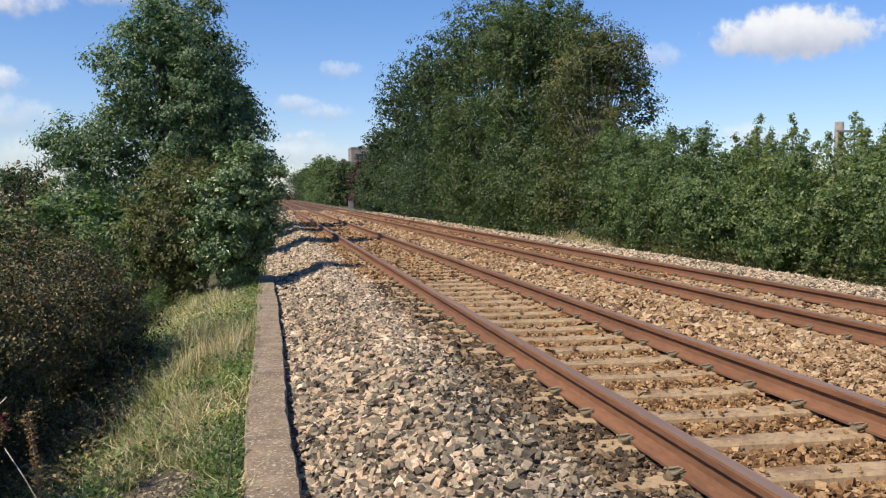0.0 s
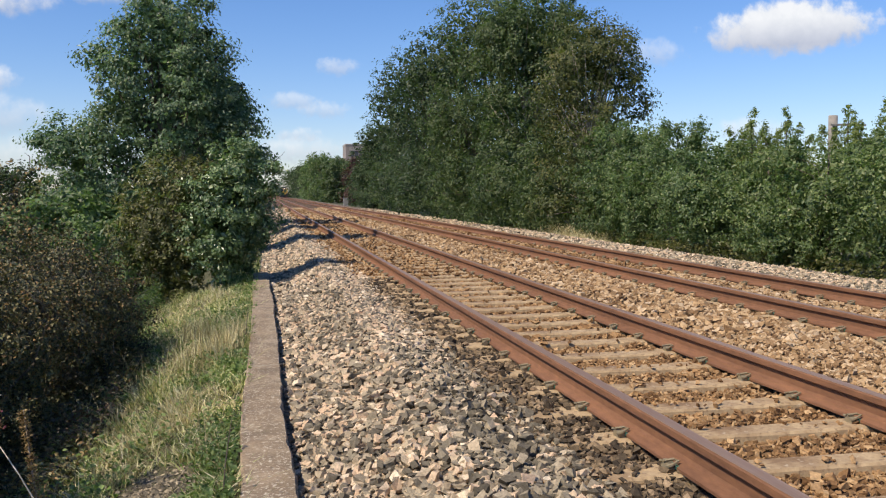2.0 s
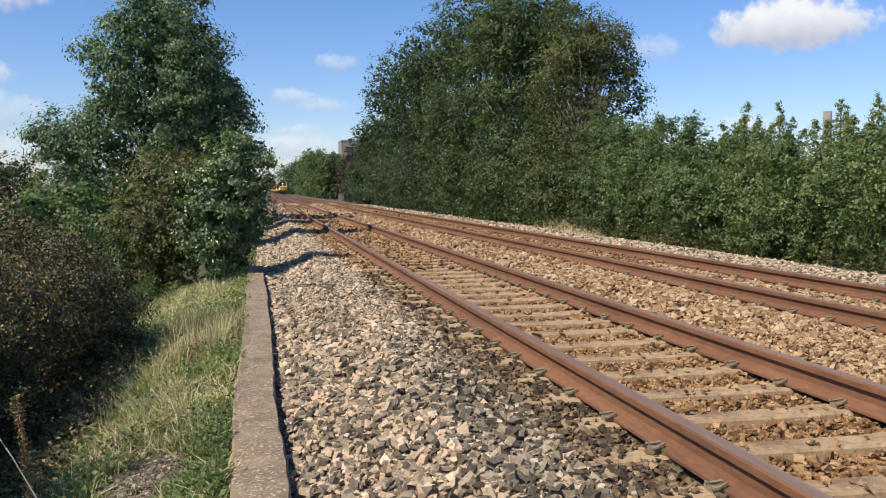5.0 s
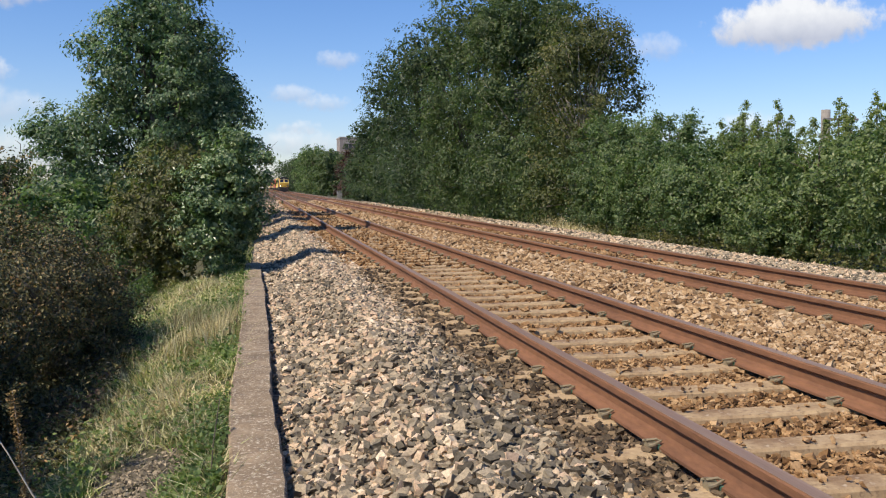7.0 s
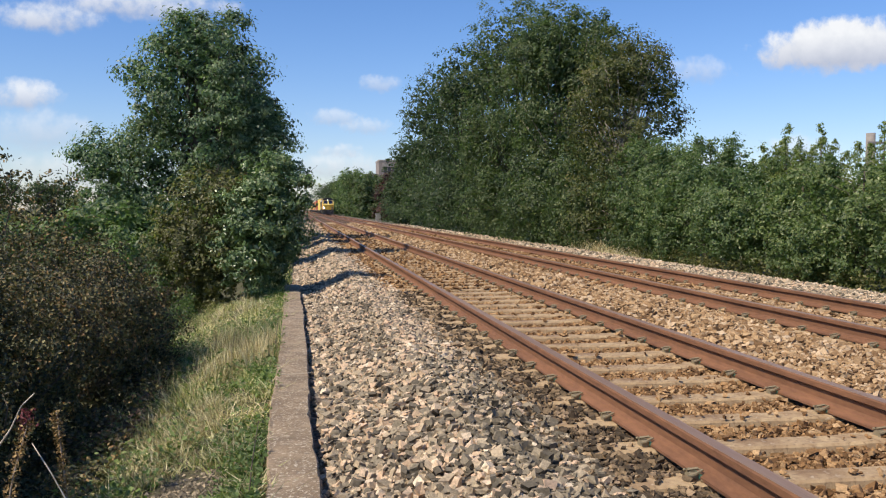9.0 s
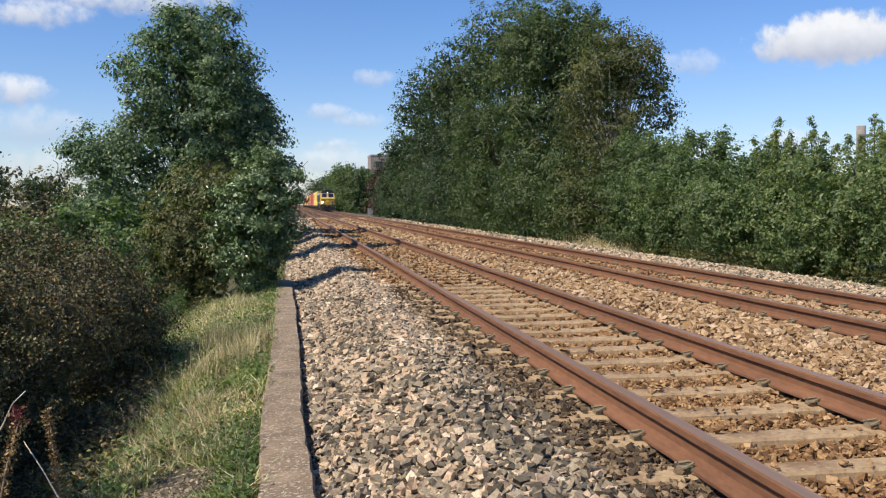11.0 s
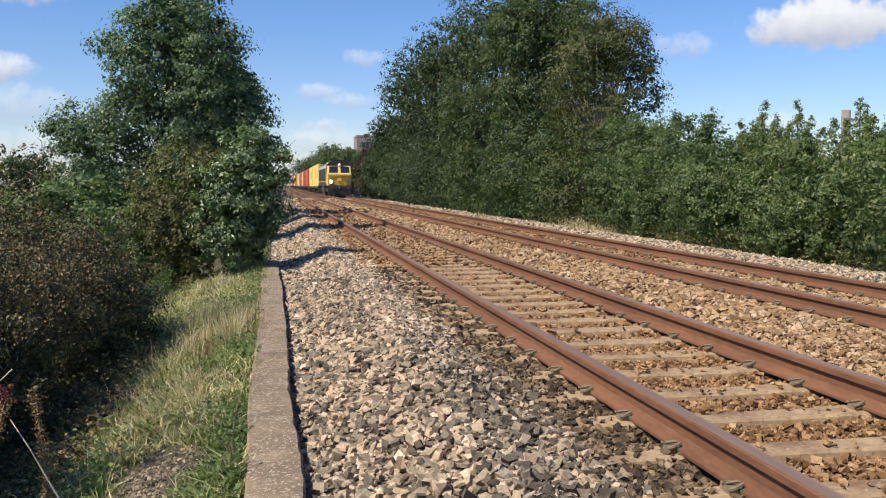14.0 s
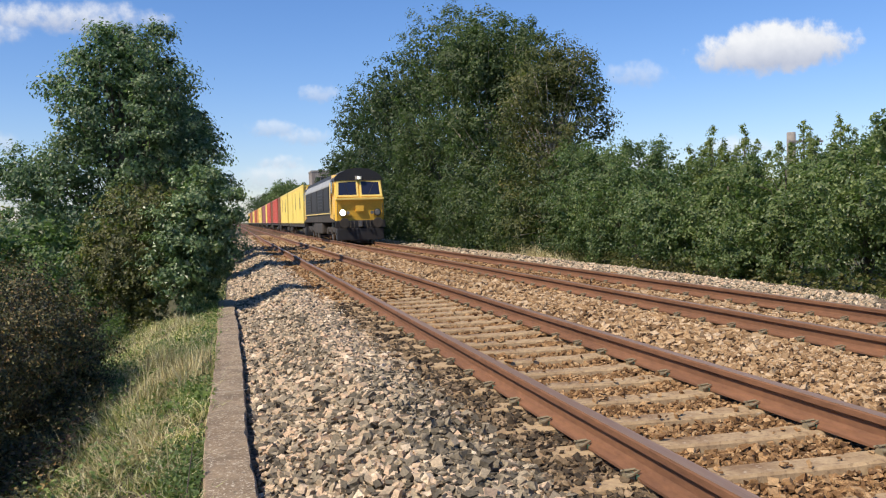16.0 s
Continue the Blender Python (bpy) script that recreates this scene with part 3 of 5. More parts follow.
# ---- trees and shrubs beyond the far track ----
def tall_blobs(w, h, seed, skirt=True):
    """Masses of a broad tree of half-width w and height h, leafy to the ground where skirt is set."""
    r = random.Random(seed)
    out = [(0, 0, h * 0.80, w * 0.82, w * 0.82, h * 0.20), (0, 0, h * 0.55, w, w, h * 0.25), (-w * 0.35, -w * 0.3, h * 0.74, w * 0.6, w * 0.6, h * 0.17), (w * 0.35, -w * 0.2, h * 0.78, w * 0.55, w * 0.55, h * 0.16)]
    for k in range(6):
        a = k * 1.05 + r.uniform(-0.3, 0.3)
        z = h * r.uniform(0.38, 0.86)
        q = w * (0.75 if z < h * 0.65 else 0.5)
        out.append((math.cos(a) * q, math.sin(a) * q, z, w * r.uniform(0.34, 0.5), w * r.uniform(0.34, 0.5), h * r.uniform(0.09, 0.14)))
    if skirt:
        out += [(0, 0, h * 0.25, w * 0.95, w * 0.95, h * 0.26), (-w * 0.4, -w * 0.3, h * 0.14, w * 0.7, w * 0.7, h * 0.16), (w * 0.2, -w * 0.7, h * 0.16, w * 0.6, w * 0.5, h * 0.17)]
    return out


TREES_R = [(12.3, 33.5, 8.8, 2.2, M_LEAF_THIN, "mature trackside tree with thinning olive-green leaves"),
           (12.0, 40.0, 11.3, 3.0, M_LEAF_TREE, "tall broad tree in full dull green leaf"),
           (11.9, 49.0, 13.5, 3.3, M_LEAF_TREE, "tall broad tree in full dull green leaf"),
           (11.7, 62.0, 13.3, 3.2, M_LEAF_DEEP, "tall dark green tree beside the railway"),
           (12.1, 80.0, 14.2, 3.4, M_LEAF_DEEP, "tall dark green tree beside the railway"),
           (12.0, 99.0, 9.6, 2.6, M_LEAF_DEEP, "tall dark green tree beside the railway")]
for k, (x, y, h, w, m, lab) in enumerate(TREES_R):
    tree("tree", lab, "tree", (x, y, -0.4), tall_blobs(w, h - 0.1, k + 3), (40000 if y < 35 else 56000) if y < 60 else 21000, (0.10 if y < 35 else 0.125) if y < 60 else 0.19, 0.5, m, 0.17, group="trees beside the far track", twigs=30, bark=M_BARK_PALE if y < 45 else None, limb=0.24 if y < 45 else 0.22)
# bushy growth in front of and between the trees
for k, (x, y, h, w, m) in enumerate([(11.3, 29.8, 4.3, 1.5, M_LEAF_TREE), (11.0, 36.0, 4.6, 1.7, M_LEAF_TREE), (10.9, 43.0, 5.0, 1.9, M_LEAF_DEEP), (10.9, 52.0, 6.0, 2.2, M_LEAF_TREE), (10.9, 60.0, 5.5, 2.2, M_LEAF_DEEP), (10.9, 70.0, 6.0, 2.2, M_LEAF_DEEP),
                                     (11.0, 86.0, 5.5, 2.0, M_LEAF_TREE), (11.6, 102.0, 5.5, 2.2, M_LEAF_DEEP), (12.2, 120.0, 6.0, 2.6, M_LEAF_DEEP)]):
    x, h = x + 0.35, h + 0.15
    blobs = [(0, 0, h * 0.5, w, w * 1.2, h * 0.48), (-w * 0.3, -w * 0.6, h * 0.3, w * 0.7, w * 0.8, h * 0.32), (w * 0.2, w * 0.5, h * 0.62, w * 0.7, w * 0.8, h * 0.34)]
    tree("shrub", "dense green shrub at the edge of the far shoulder", "shrub", (x, y, -0.4), blobs, 12000, 0.11, 0.34, m, 0.08, group="trackside shrubs")
# hedge
HEDGE = [(10.9, 9.5, 2.9), (11.0, 12.2, 3.15), (11.0, 14.6, 3.0), (10.9, 17.0, 2.75), (11.0, 19.4, 2.85), (10.9, 21.8, 2.95), (11.0, 24.3, 3.7), (11.0, 25.8, 3.6), (11.0, 27.4, 3.8)]
for k, (x, y, h) in enumerate(HEDGE):
    x += 0.4
    r = random.Random(k + 40)
    blobs = [(0, 0, h * 0.5, 1.25, 1.5, h * 0.47)]
    for j in range(6):
        blobs.append((r.uniform(-0.7, 0.5), r.uniform(-1.2, 1.2), h * r.uniform(0.25, 0.74), r.uniform(0.45, 0.75), r.uniform(0.45, 0.75), h * r.uniform(0.14, 0.24)))
    for j in range(7):
        blobs.append((r.uniform(-0.8, 0.6), r.uniform(-1.3, 1.3), h * r.uniform(0.84, 0.98), r.uniform(0.14, 0.24), r.uniform(0.14, 0.24), h * r.uniform(0.06, 0.11)))
    tree("hedge_shrub", "leafy mid-green hedge shrub along the railway fence line", "hedge", (x, y, -0.45), blobs, 22000, 0.072, 0.22, M_LEAF_HEDGE_SUNLIT if y < 20 else M_LEAF_HEDGE, 0.06, group="hedge shrubs", twigs=20)
# fresh growth behind the hedge
for k, (x, y, h) in enumerate([(12.7, 22.4, 3.65), (12.8, 20.9, 3.5), (13.2, 19.0, 3.45), (13.0, 17.4, 3.4), (13.6, 24.2, 3.4), (13.3, 15.7, 3.35)]):
    r = random.Random(k + 60)
    h *= 0.95
    blobs = [(0, 0, h * 0.45, 0.9, 0.9, h * 0.34)]
    for ox, oy, top in ((0.0, 0.0, 1.06), (0.5, 0.3, 0.96), (-0.45, -0.3, 0.90), (0.15, -0.7, 0.86), (-0.2, 0.7, 0.93)):
        for j in range(11):
            f = 0.60 + 0.04 * j
            w = 0.03 + 1.0 * (1.03 - f) * r.uniform(0.75, 1.25)
            blobs.append((ox + r.uniform(-0.07, 0.07), oy + r.uniform(-0.07, 0.07), (h + 0.15) * f * top, w, w, h * 0.05))
    tree("young_tree", "young yellow-green feathery tree showing above the hedge", "tree", (x, y, -0.4), blobs, 15000, 0.05, 0.09, M_LEAF_LIGHT, 0.05, inner=0.05, least=150, group="young trees behind the hedge")
# far woods closing the line
# paler leaf materials from 165 to 262 m put distance haze into the colour
for k, (x, y, h, w, m) in enumerate([(14.5, 142, 6.6, 3.4, M_LEAF_PURPLE), (13.5, 165, 7.6, 4.5, M_LEAF_TREE), (13.5, 190, 8.6, 5.0, M_LEAF_TREE), (13, 222, 11.0, 5.0, M_LEAF_HEDGE), (14, 262, 11.0, 6.5, M_LEAF_HEDGE), (15, 320, 11.5, 7.5, M_LEAF_DEEP), (16, 400, 12.5, 9, M_LEAF_DEEP), (16, 480, 13.5, 11, M_LEAF_DEEP), (17, 590, 15, 13, M_LEAF_DEEP)]):
    tree("tree", "distant trackside tree in dark leaf", "tree", (x, y, -0.5), tall_blobs(w * 0.8, h + y * 0.0044, 70 + k), 9500, 0.36, 0.9, m, 0.3, group="distant trees")

# ---- trees and shrubs on the near bank ----
tall = [(0.2, 0, 6.9, 1.05, 1.1, 0.85), (1.0, 0, 7.7, 0.2, 0.25, 0.25), (1.35, 0, 7.5, 0.22, 0.2, 0.12), (-0.7, 0, 6.2, 1.0, 1.1, 0.85), (-1.85, 0, 6.05, 0.5, 0.5, 0.4), (-1.2, 0, 6.9, 0.3, 0.3, 0.22), (0, 0, 5.4, 1.5, 1.5, 0.95),
        (1.7, 0, 6.45, 0.4, 0.35, 0.28), (1.95, 0.1, 6.0, 0.25, 0.25, 0.18), (1.7, 0, 4.9, 0.8, 0.8, 0.75), (2.1, 0, 4.0, 0.8, 0.9, 0.9), (2.3, 0, 2.9, 0.8, 0.9, 0.9), (0.5, 0, 4.1, 1.6, 1.5, 1.2), (-1.25, 0, 4.9, 0.9, 0.9, 0.75), (-1.2, 0, 3.9, 1.0, 1.0, 0.9), (-0.3, 0, 7.2, 0.75, 0.8, 0.55), (1.0, 0, 5.9, 0.8, 0.9, 0.6), (-2.1, 0, 3.7, 0.9, 1.0, 0.8),
        (-2.8, -0.2, 3.4, 0.75, 0.9, 0.6), (-3.3, -0.3, 3.6, 0.35, 0.35, 0.22), (-1.8, 0, 2.4, 1.7, 1.6, 1.3), (0.4, 0, 2.0, 1.9, 1.7, 1.5), (1.6, 0, 1.4, 1.4, 1.3, 1.3)]
tree("tree", "tall uneven mid-green tree on the embankment", "tree", (-3.0, 28.0, -0.7), tall, 62000, 0.10, 0.44, M_LEAF_BANK, 0.14, twigs=60, inner=0.10)
tree("tree", "tall leafy tree further along the embankment", "tree", (-3.2, 42.0, -0.9), tall_blobs(1.6, 10.2, 95), 18000, 0.18, 0.5, M_LEAF_DEEP, 0.18)
tree("tree", "slender leafy tree on the embankment behind the tall one", "tree", (-2.7, 37.0, -0.7), tall_blobs(2.0, 6.7, 91), 22000, 0.14, 0.4, M_LEAF_DEEP, 0.15)
tree("tree", "bushy leafy tree beyond the tall ones on the embankment", "tree", (-2.1, 46.0, -0.8), tall_blobs(1.6, 8.2, 97), 14000, 0.16, 0.45, M_LEAF_DEEP, 0.14)
bush = [(0, 0, 1.6, 0.75, 0.9, 1.2), (-0.2, -0.3, 1.0, 0.75, 0.8, 0.9), (0.45, 0.2, 1.5, 0.55, 0.7, 0.85), (0.25, 0, 2.3, 0.5, 0.6, 0.6), (0.85, 0, 2.35, 0.25, 0.3, 0.12), (0.8, -0.2, 1.9, 0.3, 0.3, 0.18), (0.1, -0.1, 0.75, 0.5, 0.6, 0.6)]
tree("shrub", "glossy bright green shrub at the end of the coping", "shrub", (-0.78, 18.0, -0.48), bush, 27000, 0.068, 0.20, M_LEAF_BUSH, 0.05, twigs=40)
bush2 = [(0, 0, 1.55, 0.9, 0.9, 1.3), (-0.5, 0, 1.1, 0.7, 0.8, 0.9), (0.4, 0, 2.2, 0.5, 0.6, 0.65), (0.1, -0.4, 0.8, 0.8, 0.7, 0.8)]
tree("shrub", "olive-brown twiggy shrub beside the green one", "shrub", (-1.8, 18.4, -0.68), bush2, 20000, 0.065, 0.2, M_LEAF_OLIVE, 0.05, twigs=60)
tree("shrub", "bright green low shrub on the bank", "shrub", (-3.1, 19.0, -1.2), [(0, 0, 1.0, 1.3, 1.2, 1.0), (0.6, -0.3, 0.8, 0.8, 0.8, 0.8), (-1.1, 0, 0.8, 1.0, 0.9, 0.7)], 15000, 0.08, 0.25, M_LEAF_HEDGE, 0.05)
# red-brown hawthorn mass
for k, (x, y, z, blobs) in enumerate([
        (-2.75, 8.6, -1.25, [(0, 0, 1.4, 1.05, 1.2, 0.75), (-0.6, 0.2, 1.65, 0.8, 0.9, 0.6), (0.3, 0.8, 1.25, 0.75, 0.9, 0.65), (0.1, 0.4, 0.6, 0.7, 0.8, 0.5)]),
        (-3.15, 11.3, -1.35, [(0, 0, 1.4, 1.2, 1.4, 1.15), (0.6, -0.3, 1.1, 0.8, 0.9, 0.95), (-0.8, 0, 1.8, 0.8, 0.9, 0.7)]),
        # next four bushes stand unseen left of view, added to shade the bank
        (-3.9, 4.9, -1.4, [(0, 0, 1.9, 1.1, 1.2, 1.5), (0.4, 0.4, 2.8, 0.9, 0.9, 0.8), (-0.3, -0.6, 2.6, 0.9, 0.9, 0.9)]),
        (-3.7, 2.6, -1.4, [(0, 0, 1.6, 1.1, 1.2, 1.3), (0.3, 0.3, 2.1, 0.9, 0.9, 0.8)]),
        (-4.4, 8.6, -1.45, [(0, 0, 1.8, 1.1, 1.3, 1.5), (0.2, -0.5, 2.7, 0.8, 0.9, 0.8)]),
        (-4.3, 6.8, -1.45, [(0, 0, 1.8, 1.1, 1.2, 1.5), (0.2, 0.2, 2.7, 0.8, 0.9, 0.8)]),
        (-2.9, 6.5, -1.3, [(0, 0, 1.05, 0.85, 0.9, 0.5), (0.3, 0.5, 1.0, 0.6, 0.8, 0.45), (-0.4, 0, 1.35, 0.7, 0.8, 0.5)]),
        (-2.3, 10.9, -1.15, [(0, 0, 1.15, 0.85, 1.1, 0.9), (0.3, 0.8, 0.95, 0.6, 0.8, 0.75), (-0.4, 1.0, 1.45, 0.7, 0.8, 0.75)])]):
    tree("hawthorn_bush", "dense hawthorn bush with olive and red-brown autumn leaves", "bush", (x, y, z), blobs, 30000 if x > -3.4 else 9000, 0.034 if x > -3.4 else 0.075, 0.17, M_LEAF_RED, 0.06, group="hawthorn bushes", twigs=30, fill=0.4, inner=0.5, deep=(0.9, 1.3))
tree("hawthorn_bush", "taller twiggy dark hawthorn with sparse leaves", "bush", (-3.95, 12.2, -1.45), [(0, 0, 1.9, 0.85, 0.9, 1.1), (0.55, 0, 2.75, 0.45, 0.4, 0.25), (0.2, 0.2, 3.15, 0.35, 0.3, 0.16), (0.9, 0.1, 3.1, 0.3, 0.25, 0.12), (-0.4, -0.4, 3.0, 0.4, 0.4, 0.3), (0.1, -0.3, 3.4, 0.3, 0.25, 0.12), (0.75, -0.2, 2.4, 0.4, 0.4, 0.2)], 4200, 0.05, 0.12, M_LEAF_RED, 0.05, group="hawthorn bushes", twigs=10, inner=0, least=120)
for k, (x, y, h, w) in enumerate([(-4.9, 25, 3.1, 1.4), (-7.4, 36, 3.4, 2.0), (-6.6, 24, 2.9, 1.8), (-9.5, 30, 2.9, 2.4), (-15, 42, 3.2, 3.2), (-24, 60, 3.4, 4.0)]):
    tree("shrub", "green hedgerow shrub beyond the bank", "shrub", (x, y, -1.7), [(0, 0, h * 0.5, w, w, h * 0.5), (w * 0.4, 0, h * 0.6, w * 0.5, w * 0.5, h * 0.4)], 9000, 0.16, 0.4, M_LEAF_OLIVE if k % 2 else M_LEAF_HEDGE, 0.1, group="hedgerow shrubs")
for k, (x, y, h, w) in enumerate([(-38, 150, 8, 6), (-48, 155, 8.5, 7), (-60, 160, 8, 7), (-28, 150, 7.5, 6), (-75, 165, 9, 8)]):
    tree("tree", "distant dark field tree", "tree", (x, y, -2), tall_blobs(w * 0.7, h, 130 + k), 8000, 0.32, 0.9, M_LEAF_DEEP, 0.3, group="distant field trees")


# ---- grass ----
def blades(name, spots, height, width, material, label, lean=0.35):
    """Blades of grass: tapered bent strips at the given (x, y) places."""
    n = len(spots)
    z = np.array([gz(x, y) for x, y in spots])
    base = np.column_stack([spots, z - 0.02])
    h = height * RNG.uniform(0.45, 1.25, n) * np.array([0.75 + 0.9 * noise.noise((x * 2.2, y * 2.2, 7)) for x, y in spots]).clip(0.3, 1.6)
    a = RNG.uniform(0, 2 * np.pi, n)
    side = np.column_stack([np.cos(a), np.sin(a), np.zeros(n)]) * (width * RNG.uniform(0.6, 1.3, n))[:, None]
    b = RNG.uniform(0, 2 * np.pi, n)
    bend = np.column_stack([np.cos(b), np.sin(b), np.zeros(n)]) * (h * lean * RNG.uniform(0.1, 1.6, n))[:, None]
    up = np.column_stack([np.zeros(n), np.zeros(n), h])
    v = np.stack([base - side, base + side, base + up * 0.6 + bend * 0.4 + side * 0.6, base + up * 0.6 + bend * 0.4 - side * 0.6, base + up + bend], axis=1).reshape(-1, 3)
    i = np.arange(n)[:, None] * 5
    faces = np.concatenate([i + np.array([0, 1, 2]), i + np.array([0, 2, 3]), i + np.array([3, 2, 4])])
    ob = link(name, raw_mesh(name, v, faces), material)
    return tagged(ob, label, "grass", kind="stuff")


def bare(p):
    """Where broken stone keeps the bank clear of plants."""
    return ((p[:, 0] + 0.76) / 0.30) ** 2 + ((p[:, 1] - 5.75) / 0.72) ** 2 < RNG.uniform(0.45, 1.25, len(p))


def clumped(n, x0, x1, y0, y1, clumps, spread):
    c = np.column_stack([RNG.uniform(x0, x1, clumps), RNG.uniform(y0, y1, clumps)])
    p = c[RNG.integers(0, clumps, n)] + RNG.normal(0, spread, (n, 2))
    p = p[~bare(p)]
    keep = (p[:, 0] < -0.19) & (p[:, 0] > -4.5) | (p[:, 0] > 9.3)
    return p[keep]


blades("grass", clumped(37000, -2.2, -0.25, 4.0, 19.4, 880, 0.06), 0.12, 0.0085, M_GRASS, "mixed green and yellowing grass on the bank", 1.0)
blades("dry_grass", clumped(1700, -1.7, -0.4, 8.0, 17.3, 90, 0.07), 0.24, 0.0055, M_DRY, "tall bleached dry grass on the bank", 0.6)
blades("dry_grass", clumped(1600, -1.3, -0.45, 6.2, 8.2, 34, 0.07), 0.22, 0.0045, M_DRY, "tufts of bleached dry grass on the bank", 1.0)
blades("dry_grass", clumped(2400, -0.95, -0.42, 9.4, 11.4, 26, 0.09), 0.36, 0.0045, M_DRY, "tall bleached dry grass on the bank", 0.35)
blades("dry_grass", clumped(22000, -2.0, -0.28, 4.0, 19.2, 370, 0.07), 0.10, 0.008, M_DRY, "short straw-coloured grass on the bank", 1.7)
blades("straw", clumped(420, -1.7, -0.3, 4.4, 14.0, 260, 0.15), 0.40, 0.0035, M_DRY, "single long bleached straws leaning over the grass", 1.2)
blades("grass", clumped(5000, -0.9, -0.22, 17.6, 34.0, 110, 0.13), 0.22, 0.008, M_GRASS, "rough grass beyond the end of the coping")
blades("grass", clumped(5000, 10.45, 10.75, 9.0, 60.0, 200, 0.1), 0.24, 0.008, M_GRASS, "rough grass at the foot of the hedge")
blades("dry_grass", clumped(3000, 10.4, 10.75, 27.0, 34.0, 40, 0.12), 0.5, 0.009, M_DRY, "tall dry grass at the foot of the trees", 0.5)


def weeds(x0, x1, y0, y1, clumps, per, leaf, label):
    cx, cy = RNG.uniform(x0, x1, clumps), RNG.uniform(y0, y1, clumps)
    k = RNG.integers(0, clumps, clumps * per)
    off = RNG.normal(size=(len(k), 3)) * np.array([0.09, 0.10, 0.05])
    p = np.column_stack([cx[k], cy[k], np.array([gz(a, b) for a, b in zip(cx, cy)])[k] + 0.06]) + off
    p = p[(p[:, 0] < -0.185) & ~bare(p)]
    n = np.array([0, 0, 1.0]) + RNG.normal(0, 0.45, (len(p), 3))
    ob = link("weeds", leaf_mesh("weeds", p, n, leaf * RNG.uniform(0.6, 1.4, len(p)), 0.7), M_WEED)
    return tagged(ob, label, "weeds", kind="stuff")


weeds(-0.5, -0.22, 4.2, 17.5, 90, 50, 0.040, "broad-leaved green weeds growing against the coping")
weeds(-2.0, -0.6, 5.0, 14.0, 130, 45, 0.042, "low green weeds and nettles on the bank")


def undergrowth(x0, x1, y0, y1, n, leaf, high, material, label):
    c = np.column_stack([RNG.uniform(x0, x1, n), RNG.uniform(y0, y1, n)])
    c = c[~bare(c)]
    n = len(c)
    lump = np.array([0.5 + 0.5 * noise.noise((a * 1.8, b * 1.8, 4)) for a, b in c])
    z = np.array([gz(a, b) for a, b in c]) + RNG.random(n) * high * (0.3 + lump)
    ob = link("undergrowth", leaf_mesh("undergrowth", np.column_stack([c, z]), np.array([0, 0, 0.8]) + RNG.normal(0, 0.5, (n, 3)), leaf * RNG.uniform(0.6, 1.4, n), 0.6), material)
    return tagged(ob, label, "undergrowth", kind="stuff")


undergrowth(-3.4, -1.9, 12.0, 17.5, 11000, 0.055, 0.55, M_LEAF_TREE, "mixed green brambles and nettles on the bank")
undergrowth(-2.6, -1.45, 5.0, 12.0, 12000, 0.045, 0.30, M_LEAF_RED, "dark brambles under the hawthorn")
undergrowth(-7.0, -3.0, 12.5, 27.0, 14000, 0.11, 0.7, M_LEAF_TREE, "mixed scrub at the foot of the embankment")
undergrowth(-2.2, -1.1, 4.0, 6.2, 3600, 0.036, 0.16, M_WEED, "low sunlit weeds and ivy on the bank")
undergrowth(-0.62, -0.24, 4.6, 6.9, 1900, 0.034, 0.13, M_WEED, "leafy green weeds beside the coping")
undergrowth(10.55, 11.2, 9.0, 40.0, 12000, 0.08, 0.55, M_LEAF_OLIVE, "low dull green growth at the foot of the hedge")


# ---- dead stalks close by ----
def stalk(x, y, h, lean, seed):
    r = random.Random(seed)
    t = empty("dead_stalk", "dried brown dock stalk with withered leaves", "dead plant", "dead stalks", pose(x, y, gz(x, y)))
    bm = bmesh.new()
    pts = [(0, 0, -0.05), (lean * 0.2, 0.01, h * 0.4), (lean * 0.6, 0, h * 0.75), (lean, 0.02, h)]
    add_tube(bm, pts, [0.008, 0.007, 0.005, 0.003], 6)
    part("stem", bm, M_TWIG, t, smooth=True)
    n = 760
    f = RNG.uniform(0.15, 1.0, n)
    c = np.column_stack([np.interp(f, [0, 0.4, 0.75, 1], [0, lean * 0.2, lean * 0.6, lean]), np.zeros(n), f * h]) + RNG.normal(0, 0.017, (n, 3))
    link("withered_leaves", leaf_mesh("withered_leaves", c, unit(n), 0.021 * RNG.uniform(0.5, 1.5, n), 0.45), M_DEAD, t)
    return t


stalk(-1.48, 4.6, 1.10, 0.18, 1)
stalk(-1.36, 5.6, 0.85, -0.07, 2)


def cane(pts, r, label, material=M_TWIG):
    bm = bmesh.new()
    add_tube(bm, pts, [r * (1 - 0.65 * k / (len(pts) - 1)) for k in range(len(pts))], 6)
    return tagged(part("bramble_cane", bm, material, smooth=True), label, "twig", "bramble canes")


cane([(-1.95, 4.5, -1.05), (-1.72, 4.55, -0.35), (-1.51, 4.6, 0.03), (-1.38, 4.6, 0.22), (-1.33, 4.6, 0.33), (-1.27, 4.6, 0.39)], 0.007, "pale bare bramble cane arching from the bank", M_CANE)
cane([(-0.86, 4.6, -0.6), (-0.98, 4.6, -0.42), (-1.10, 4.6, -0.2), (-1.20, 4.6, 0.0), (-1.285, 4.6, 0.147)], 0.0065, "pale bare bramble cane leaning over the grass", M_CANE)
cane([(-0.30, 5.20, -0.45), (-0.28, 5.24, -0.2), (-0.25, 5.28, 0.0), (-0.24, 5.30, 0.06)], 0.005, "thin dark dead stem standing beside the coping", M_BARK)
cane([(-0.30, 10.6, -0.45), (-0.27, 10.65, -0.15), (-0.25, 10.7, 0.02)], 0.005, "thin dark dead stem standing beside the coping", M_BARK)
